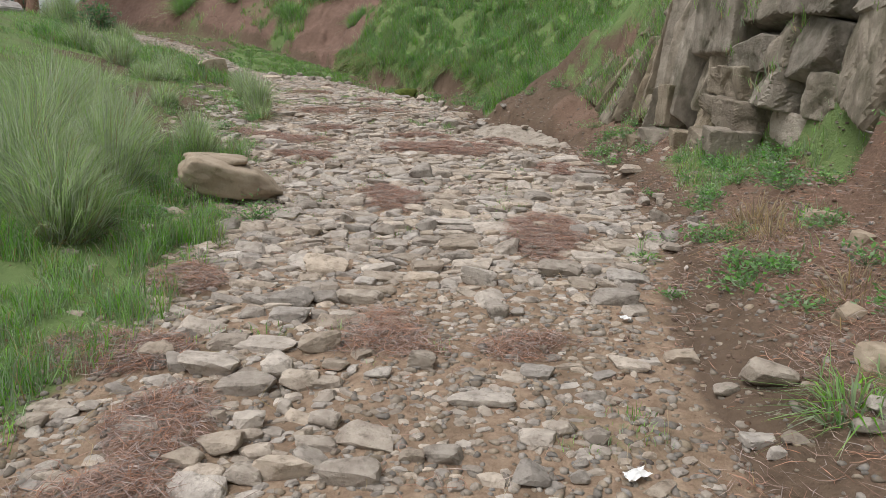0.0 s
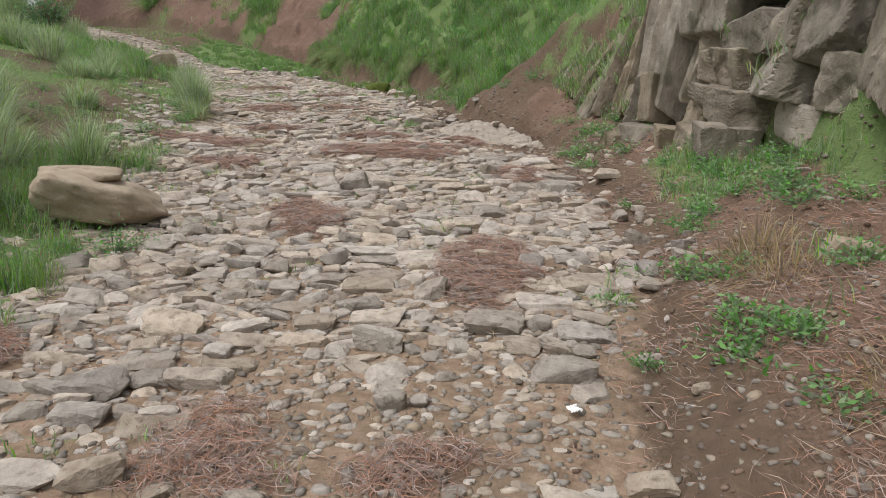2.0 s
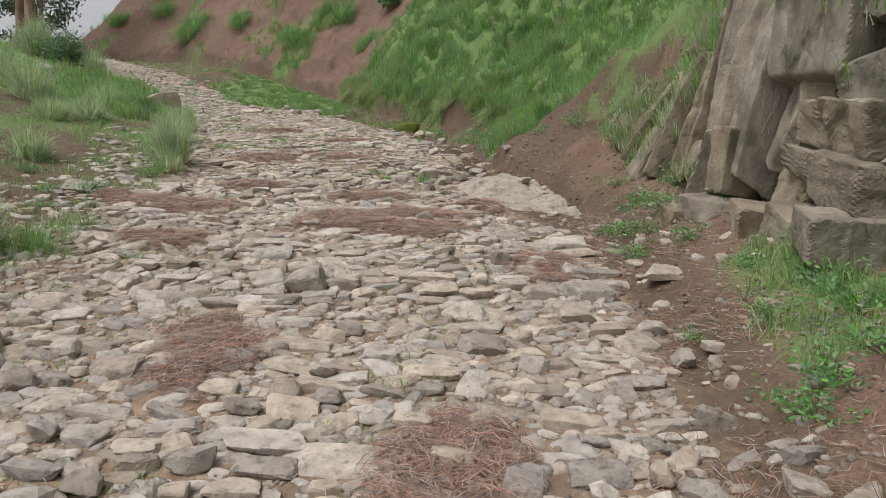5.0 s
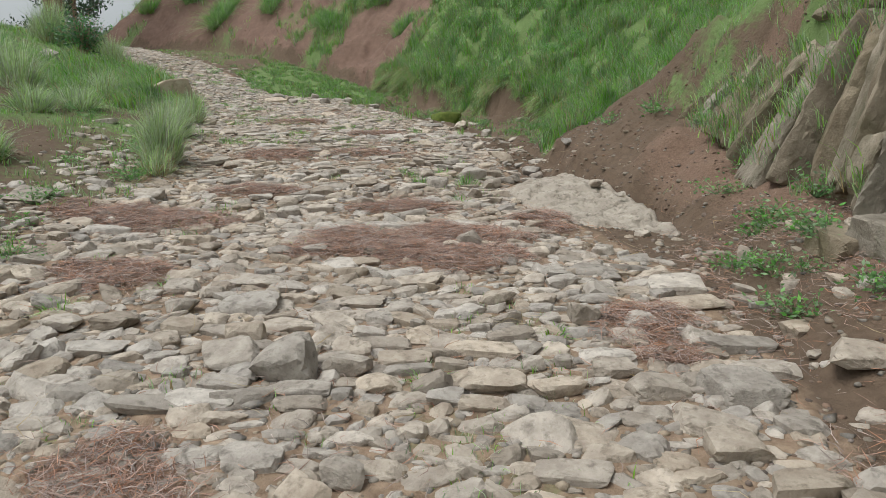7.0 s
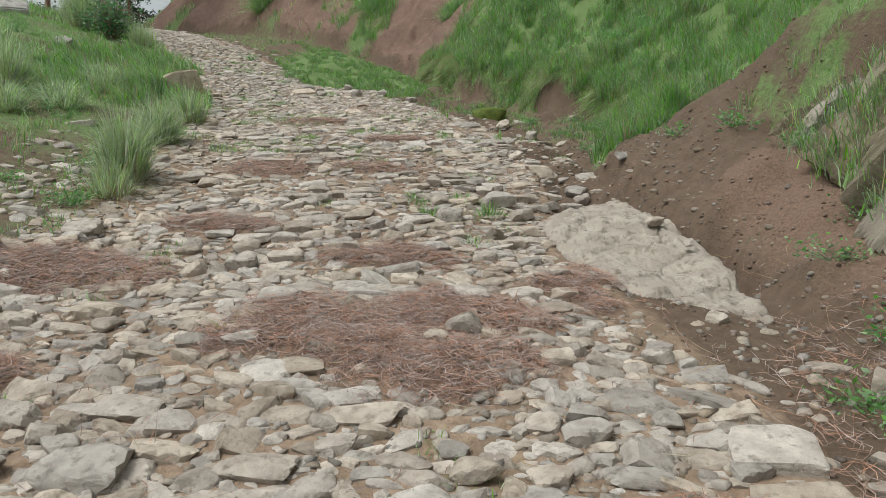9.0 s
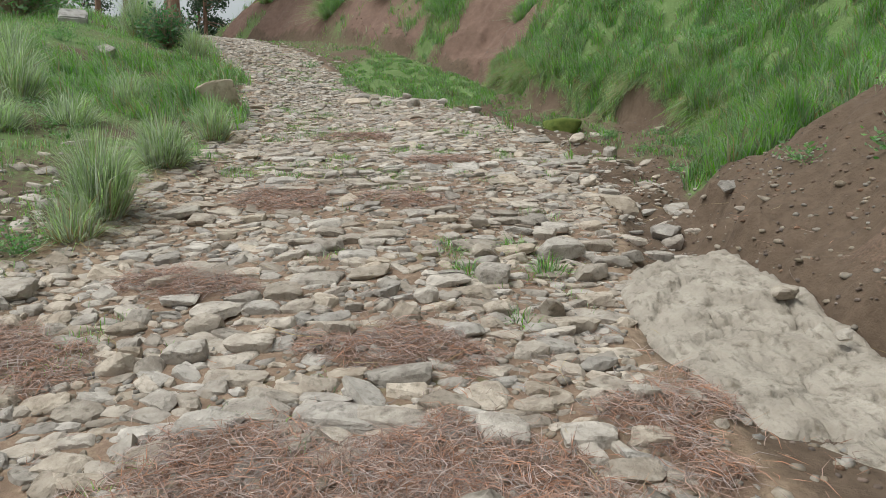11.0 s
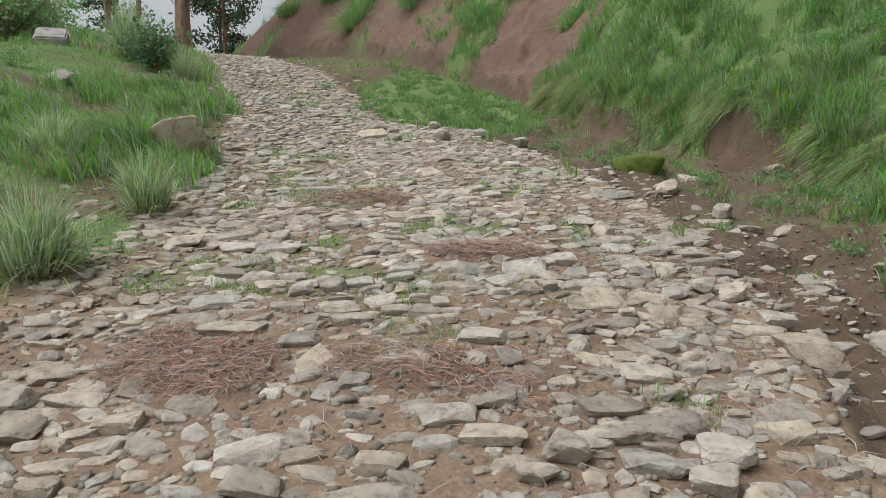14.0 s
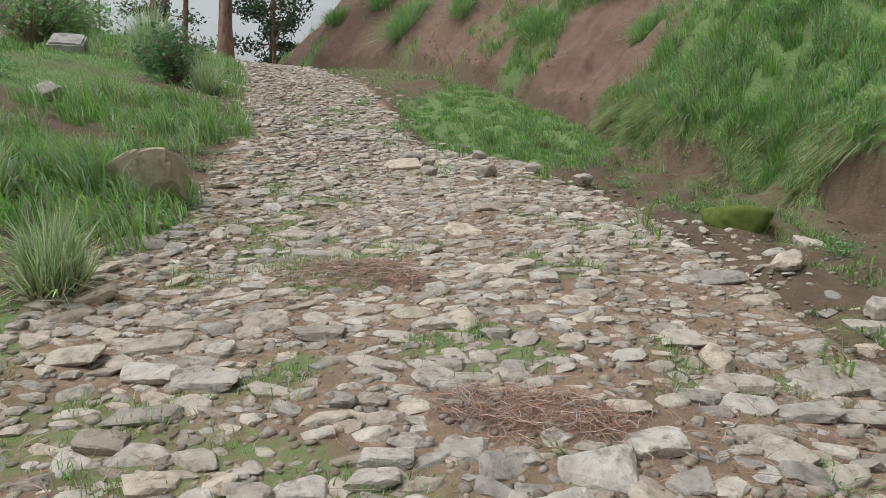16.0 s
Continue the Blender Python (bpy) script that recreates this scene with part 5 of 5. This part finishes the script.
# ---- pines and shrubs at the crest ----
def pine(u, v, drop, height, girth, lean, label, crown_from, clumps):
    foot = Vector(to_world((u, v, float(land(u, v)) + drop)))
    thing = new("pine_tree")
    thing.matrix_world = Matrix.Translation(foot)
    rings, seg = 14, 14
    ang = np.arange(seg) / seg * 2 * np.pi
    pts = []
    for k in range(rings):
        s = k / (rings - 1)
        rad = girth * 0.5 * (1 - 0.75 * s) * (1 + 0.35 * max(0.0, 1 - s * 14))
        cx, cy = lean[0] * s * height + 0.08 * math.sin(4 * s + u), lean[1] * s * height + 0.08 * math.cos(3 * s + v)
        wob = 1 + 0.06 * np.sin(ang * 5 + k)
        pts.append(np.stack([cx + np.cos(ang) * rad * wob, cy + np.sin(ang) * rad * wob, np.full(seg, s * height)], 1))
    p = np.concatenate(pts)
    q = [(k * seg + i, k * seg + (i + 1) % seg, (k + 1) * seg + (i + 1) % seg, (k + 1) * seg + i) for k in range(rings - 1) for i in range(seg)]
    part("trunk", raw_mesh("trunk", p, q, [BARK]), thing)
    z = rng.uniform(crown_from, height, clumps)
    a = rng.uniform(0, 2 * np.pi, clumps)
    reach = (0.6 + 2.0 * rng.uniform(0.3, 1, clumps)) * (1.15 - 0.7 * (z - crown_from) / max(height - crown_from, 1))
    starts = np.stack([lean[0] * z, lean[1] * z, z], 1)
    ends = starts + np.stack([np.cos(a) * reach, np.sin(a) * reach, rng.uniform(-0.5, 0.7, clumps)], 1)
    for k in range(clumps):
        bv, bt = stem_lines(starts[k:k + 1], ends[k:k + 1], 0.035)
        part("limb", raw_mesh("limb", bv, bt, [BARK]), thing)
    per = 130
    along = rng.uniform(0.35, 1.05, (clumps, per, 1))
    centre = starts[:, None] + (ends - starts)[:, None] * along + rng.normal(0, 0.2, (clumps, per, 3))
    lv, lt = leaf_cloud(centre.reshape(-1, 3), 0.2, 1.0)
    part("crown", raw_mesh("crown", lv, lt, [PINE_LEAF]), thing)
    return tagged(thing, label, "tree", "pines at the crest")


PINES = [(-17.3, 30.2, 0.0, 13, 0.42, (0.0, 0.0), 7.0, 26), (-18.6, 31.4, -0.2, 12, 0.34, (0.01, 0.0), 5.0, 26), (-23.0, 32.5, -0.6, 12, 0.26, (0.0, 0.0), 6.0, 22), (-23.0, 34.0, -0.6, 11, 0.24, (0.06, 0.0), 5.0, 22),
         (-28.0, 37.5, -2.5, 12, 0.24, (0.0, 0.0), 2.0, 40), (-22.5, 38.5, -2.5, 12, 0.26, (0.0, 0.0), 1.5, 44), (-26.0, 42.0, -3.0, 13, 0.24, (0.0, 0.0), 2.0, 44), (-30.0, 34.5, -1.0, 12, 0.1, (0.0, 0.0), 9.0, 10), (-29.0, 35.0, -1.0, 12, 0.1, (0.0, 0.0), 9.0, 10)]


def concrete_wall():
    bm = bmesh.new()
    bmesh.ops.create_cube(bm, size=1.0)
    bmesh.ops.scale(bm, vec=(0.6, 0.55, 1.6), verts=bm.verts)
    for vert in bm.verts:
        if vert.co.z > 0 and vert.co.y < 0:
            vert.co.z -= 0.14
    bmesh.ops.bevel(bm, geom=bm.edges[:], offset=0.03, segments=2, affect="EDGES")
    bmesh.ops.subdivide_edges(bm, edges=bm.edges[:], cuts=3, use_grid_fill=True)
    for vert in bm.verts:
        vert.co += Vector((1, 1, 1)) * 0.02 * noise.fractal(vert.co * 3, 1.0, 2.0, 3)
    me = bpy.data.meshes.new("concrete_wall")
    bm.to_mesh(me)
    bm.free()
    me.materials.append(CONCRETE)
    ob = new("concrete_wall", me)
    ob.matrix_world = SLOPE @ pose(-13.0, 21.6, 1.05, 6, 4, 42)
    return tagged(ob, "short weathered grey concrete parapet end in tall grass", "wall")


def litter(name, u, v, size, mat, label):
    bm = bmesh.new()
    bmesh.ops.create_grid(bm, x_segments=7, y_segments=6, size=0.5)
    for vert in bm.verts:
        vert.co.z = 0.28 * noise.noise(vert.co * 4.0 + Vector((u, v, 0))) + 0.12 * noise.noise(vert.co * 9)
        vert.co.x *= 1 + 0.4 * noise.noise(vert.co * 3)
    me = bpy.data.meshes.new(name)
    bm.to_mesh(me)
    bm.free()
    me.materials.append(mat)
    ob = new(name, me)
    ob.matrix_world = SLOPE @ pose(u, v, float(land(u, v)) + 0.03, 0, 0, 30) @ Matrix.Diagonal((*size, 1))
    solid = ob.modifiers.new("solid", "SOLIDIFY")
    solid.thickness = 0.01
    return tagged(ob, label, "litter")


concrete_wall()
litter("litter_scrap", 0.8, 2.37, (0.11, 0.06, 0.05), PAPER, "crumpled white plastic scrap lying on gravel")
litter("litter_scrap", 1.1, 3.87, (0.05, 0.05, 0.05), PAPER, "small crumpled white paper scrap on the track")
litter("litter_scrap", -6.3, 17.6, (0.14, 0.1, 0.1), TEAL, "crumpled teal plastic wrapper in short grass")
for row in PINES:
    pine(*row[:6], "tall pine with a reddish brown bark trunk at the crest", *row[6:])


def weed(u, v, height, radius, leaves, leaf):
    plant("weed_plant", u, v, height * 0.75, radius, int(leaves * 1.7), leaf * 0.72, LEAF, "low leafy green weed growing on the bank", "weed", "weeds beside the track")


weed(0.75, 16.4, 0.22, 0.24, 120, 0.05)
weed(0.95, 17.2, 0.26, 0.28, 140, 0.05)
weed(0.2, 17.9, 0.2, 0.24, 110, 0.05)
weed(-0.4, 18.6, 0.22, 0.26, 120, 0.05)
weed(0.7, 18.4, 0.26, 0.3, 150, 0.05)
weed(-1.6, 19.9, 0.22, 0.26, 120, 0.05)
weed(0.3, 18.9, 0.24, 0.28, 130, 0.05)
weed(-2.6, 21.0, 0.2, 0.3, 120, 0.05)
weed(2.75, 7.2, 0.26, 0.24, 140, 0.045)
weed(2.7, 8.9, 0.3, 0.2, 110, 0.045)
weed(2.65, 10.2, 0.35, 0.28, 180, 0.05)
weed(2.5, 11.2, 0.3, 0.28, 150, 0.05)
weed(2.75, 11.9, 0.35, 0.3, 150, 0.05)
weed(2.9, 5.2, 0.2, 0.24, 110, 0.045)
weed(2.4, 3.8, 0.18, 0.2, 80, 0.05)
weed(2.95, 4.5, 0.25, 0.25, 110, 0.05)
weed(1.87, 4.05, 0.1, 0.24, 130, 0.06)
weed(2.05, 4.2, 0.09, 0.2, 90, 0.05)
weed(2.25, 5.05, 0.14, 0.16, 70, 0.04)
weed(2.85, 6.0, 0.25, 0.24, 130, 0.045)
weed(2.75, 6.7, 0.3, 0.26, 160, 0.045)
weed(1.98, 3.6, 0.14, 0.16, 60, 0.05)
weed(-1.62, 5.75, 0.28, 0.24, 170, 0.04)
weed(-1.95, 5.7, 0.2, 0.22, 110, 0.04)
weed(-2.35, 5.5, 0.22, 0.25, 120, 0.04)
weed(2.3, 10.0, 0.25, 0.24, 150, 0.05)
weed(2.4, 9.3, 0.3, 0.26, 180, 0.05)
weed(2.35, 8.5, 0.2, 0.22, 110, 0.045)
weed(2.55, 7.7, 0.16, 0.18, 80, 0.04)
weed(2.15, 10.8, 0.2, 0.2, 90, 0.045)
weed(1.55, 13.9, 0.24, 0.22, 90, 0.06)
weed(1.95, 13.2, 0.22, 0.22, 90, 0.06)
weed(2.1, 7.0, 0.12, 0.14, 60, 0.04)
weed(-3.15, 11.3, 0.26, 0.22, 140, 0.045)
weed(-3.55, 12.3, 0.3, 0.28, 160, 0.05)
weed(-2.5, 8.9, 0.16, 0.22, 90, 0.035)
weed(-2.9, 9.6, 0.14, 0.22, 80, 0.035)
weed(0.9, 21.0, 0.3, 0.3, 140, 0.06)
weed(-0.2, 20.9, 0.3, 0.3, 130, 0.06)
weed(-1.1, 21.7, 0.3, 0.26, 110, 0.06)
weed(1.4, 19.6, 0.35, 0.34, 160, 0.06)
weed(-6.6, 22.6, 0.3, 0.34, 130, 0.05)
weed(-8.4, 24.3, 0.3, 0.3, 110, 0.05)
weed(1.45, 5.0, 0.1, 0.14, 50, 0.035)
weed(1.5, 4.3, 0.12, 0.14, 70, 0.035)
weed(-4.2, 8.6, 0.4, 0.3, 160, 0.05)
weed(-8.9, 16.6, 0.5, 0.35, 160, 0.06)
weed(-9.8, 18.2, 0.5, 0.35, 160, 0.06)
weed(-5.9, 17.6, 0.22, 0.3, 110, 0.04)
weed(-7.2, 19.2, 0.25, 0.35, 130, 0.04)
weed(2.55, 4.5, 0.2, 0.22, 120, 0.045)
weed(2.7, 5.5, 0.26, 0.26, 150, 0.05)
weed(3.0, 6.3, 0.3, 0.26, 160, 0.05)
weed(2.6, 6.2, 0.24, 0.24, 140, 0.045)
weed(2.45, 7.0, 0.2, 0.22, 110, 0.04)
weed(2.9, 7.6, 0.28, 0.24, 140, 0.045)
weed(2.2, 9.0, 0.16, 0.18, 80, 0.04)
weed(2.05, 4.9, 0.14, 0.16, 80, 0.04)
weed(1.75, 5.4, 0.12, 0.14, 70, 0.035)
weed(2.25, 3.2, 0.16, 0.18, 80, 0.05)
for _ in range(34):
    u = rng.uniform(-2.5, 2.2)
    v = rng.uniform(20.2, 25.5)
    if to_line(FOOT, np.array([u]), np.array([v]))[0][0] > 0.25:
        weed(u, v, rng.uniform(0.25, 0.45), rng.uniform(0.2, 0.4), 110, 0.06)
for _ in range(40):
    v = rng.uniform(8.5, 21)
    u = np.interp(v, [p[1] for p in ROAD_LEFT], [p[0] for p in ROAD_LEFT]) - rng.uniform(0.1, 2.6)
    weed(u, v, rng.uniform(0.1, 0.22), rng.uniform(0.12, 0.26), 80, 0.04)
plant("shrub", -10.5, 21.7, 1.0, 0.6, 1500, 0.1, DARK_LEAF, "dense dark green leafy shrub beside the track", "shrub")
for u, v, height, radius in ((-15.5, 21.0, 2.3, 1.6), (-17.5, 24.0, 2.2, 1.6), (-15.0, 18.5, 1.8, 1.4), (-19.5, 26.5, 1.6, 1.5), (-14.2, 16.2, 1.4, 1.2)):
    plant("shrub", u, v, height, radius, 1800, 0.14, LEAF, "broad light green shrub on the grassy slope", "shrub", "shrubs on the slope")
tussock(-2.75, 4.85, 0.95, 0.6, 2600, width=0.006)
tussock(-3.25, 5.35, 1.15, 0.7, 2600, width=0.006)
tussock(-3.0, 6.1, 1.0, 0.6, 2200, width=0.006)
tussock(-3.75, 6.5, 1.25, 0.7, 2400, width=0.006)
tussock(-4.0, 5.5, 1.1, 0.7, 2000, width=0.006)
tussock(-3.35, 7.2, 0.95, 0.6, 1800, width=0.006)
tussock(-2.85, 7.95, 0.7, 0.45, 1200, width=0.006)
tussock(-4.3, 7.8, 1.1, 0.7, 1800, width=0.006)
tussock(-4.6, 9.3, 0.8, 0.6, 1400, width=0.009)
tussock(-3.25, 12.1, 0.85, 0.4, 1700, width=0.006)
tussock(-3.1, 11.7, 0.45, 0.36, 700, dry=0.5, width=0.006)
tussock(-4.4, 11.0, 0.5, 0.45, 800, width=0.009)
tussock(-5.5, 14.1, 0.5, 0.5, 800, width=0.009)
tussock(-4.3, 14.85, 0.6, 0.36, 1100, dry=0.3, width=0.009)
tussock(-3.85, 13.5, 0.62, 0.42, 1400, width=0.009)
tussock(-5.6, 13.3, 0.5, 0.5, 1100, width=0.009)
tussock(-6.1, 15.6, 0.6, 0.5, 900, width=0.009)
tussock(-11.7, 22.3, 1.6, 0.6, 1400, width=0.009)
tussock(-9.7, 21.6, 0.8, 0.5, 900, width=0.009)
tussock(-12.4, 22.8, 1.1, 0.6, 900, width=0.009)
tussock(-6.6, 14.4, 0.9, 0.6, 1000, width=0.009)
tussock(-7.8, 15.4, 0.9, 0.6, 900, width=0.009)
for u, v, height, spread in ((-6.3, 28.6, 0.7, 0.8), (-8.9, 30.3, 0.6, 0.8), (-3.5, 26.9, 0.7, 0.7), (-13.5, 33.8, 0.8, 1.0), (-16.0, 34.8, 0.8, 1.0), (-4.6, 28.6, 0.9, 0.8)):
    tussock(u, v, height, spread, 1200, GRASS, 0.06, 0.014, "overhanging green grass clump on the red cutting")
for u, v, height, radius in ((-4.4, 29.6, 1.0, 0.8), (-6.0, 30.6, 1.0, 0.8), (-8.2, 32.2, 1.0, 0.9), (-10.8, 34.0, 1.1, 0.9), (-2.8, 27.9, 0.8, 0.6), (-14.5, 36.0, 1.2, 1.0)):
    plant("shrub", u, v, height, radius, 900, 0.13, DARK_LEAF, "dark green shrub rooted at the top of the cutting", "shrub", "shrubs on the cutting")
tussock(-11.2, 31.4, 0.9, 1.3, 2600, GRASS, 0.03, 0.016, "rounded bright green grass clump on the red cutting")
tussock(2.3, 4.75, 0.3, 0.5, 300, DRY_GRASS, 0.8, 0.005, "drooping clump of dry straw-coloured grass")
tussock(2.2, 3.6, 0.24, 0.45, 300, DRY_GRASS, 0.8, 0.005, "drooping clump of dry straw-coloured grass")
tussock(2.35, 5.2, 0.34, 0.55, 520, DRY_GRASS, 0.8, 0.005, "drooping clump of dry straw-coloured grass")
tussock(1.75, 2.65, 0.22, 0.4, 260, GRASS, 0.05, 0.012, "broad-bladed green grass clump beside loose stones")

for u, v, height in ((0.0, 12.36, 0.2), (-0.43, 12.07, 0.14), (0.03, 11.5, 0.13), (-0.63, 12.4, 0.12), (-0.27, 12.63, 0.14), (-1.21, 14.31, 0.09), (-0.91, 14.2, 0.1), (-0.54, 15.02, 0.1), (-1.37, 14.67, 0.08),
                     (-0.79, 9.84, 0.1), (-0.89, 9.6, 0.1), (0.86, 8.34, 0.1), (0.31, 7.78, 0.1), (1.53, 5.04, 0.13), (-1.75, 8.3, 0.12), (-2.0, 9.1, 0.12), (-2.3, 8.2, 0.14), (-1.35, 8.75, 0.1)):
    tussock(u, v, height, 0.24, 170, GRASS, 0.08, 0.005, "short green grass tuft growing between the track stones")
for u, v in ((1.92, 4.3), (2.06, 4.08), (1.92, 5.06), (2.82, 6.0), (2.27, 6.0), (2.4, 6.15), (2.24, 9.97), (2.09, 9.14), (2.35, 12.42), (2.76, 10.6), (2.06, 8.63), (1.97, 9.47), (2.57, 11.0)):
    weed(u, v, 0.2, 0.2, 130, 0.05)
meadow(80000, (-7, -1.3, 0.5, 9), 0.06, 0.34, 0.006, "short green grass on the verge", GRASS)
meadow(60000, (-14, -1.8, 9, 26), 0.03, 0.12, 0.008, "patchy short grass and weeds on the slope", GRASS)
meadow(170000, (-9, 5, 15, 31), 0.1, 0.42, 0.014, "lush bright green grass on the far bank", GRASS, (-0.1, -0.4))
meadow(22000, (-22, -9, 22, 40), 0.1, 0.4, 0.02, "grass along the crest and cutting top", GRASS)
meadow(26000, (1.3, 4.5, 0.5, 15), 0.05, 0.22, 0.006, "grass tufts on the stony bank", GRASS)
meadow(48000, (-9, 2, 1, 24), 0.03, 0.085, 0.005, "thin short grass growing between the road stones", GRASS, road=True)
ledge_tufts()
fringe()
clods()
build_straw()
build_needles()
build_stones()
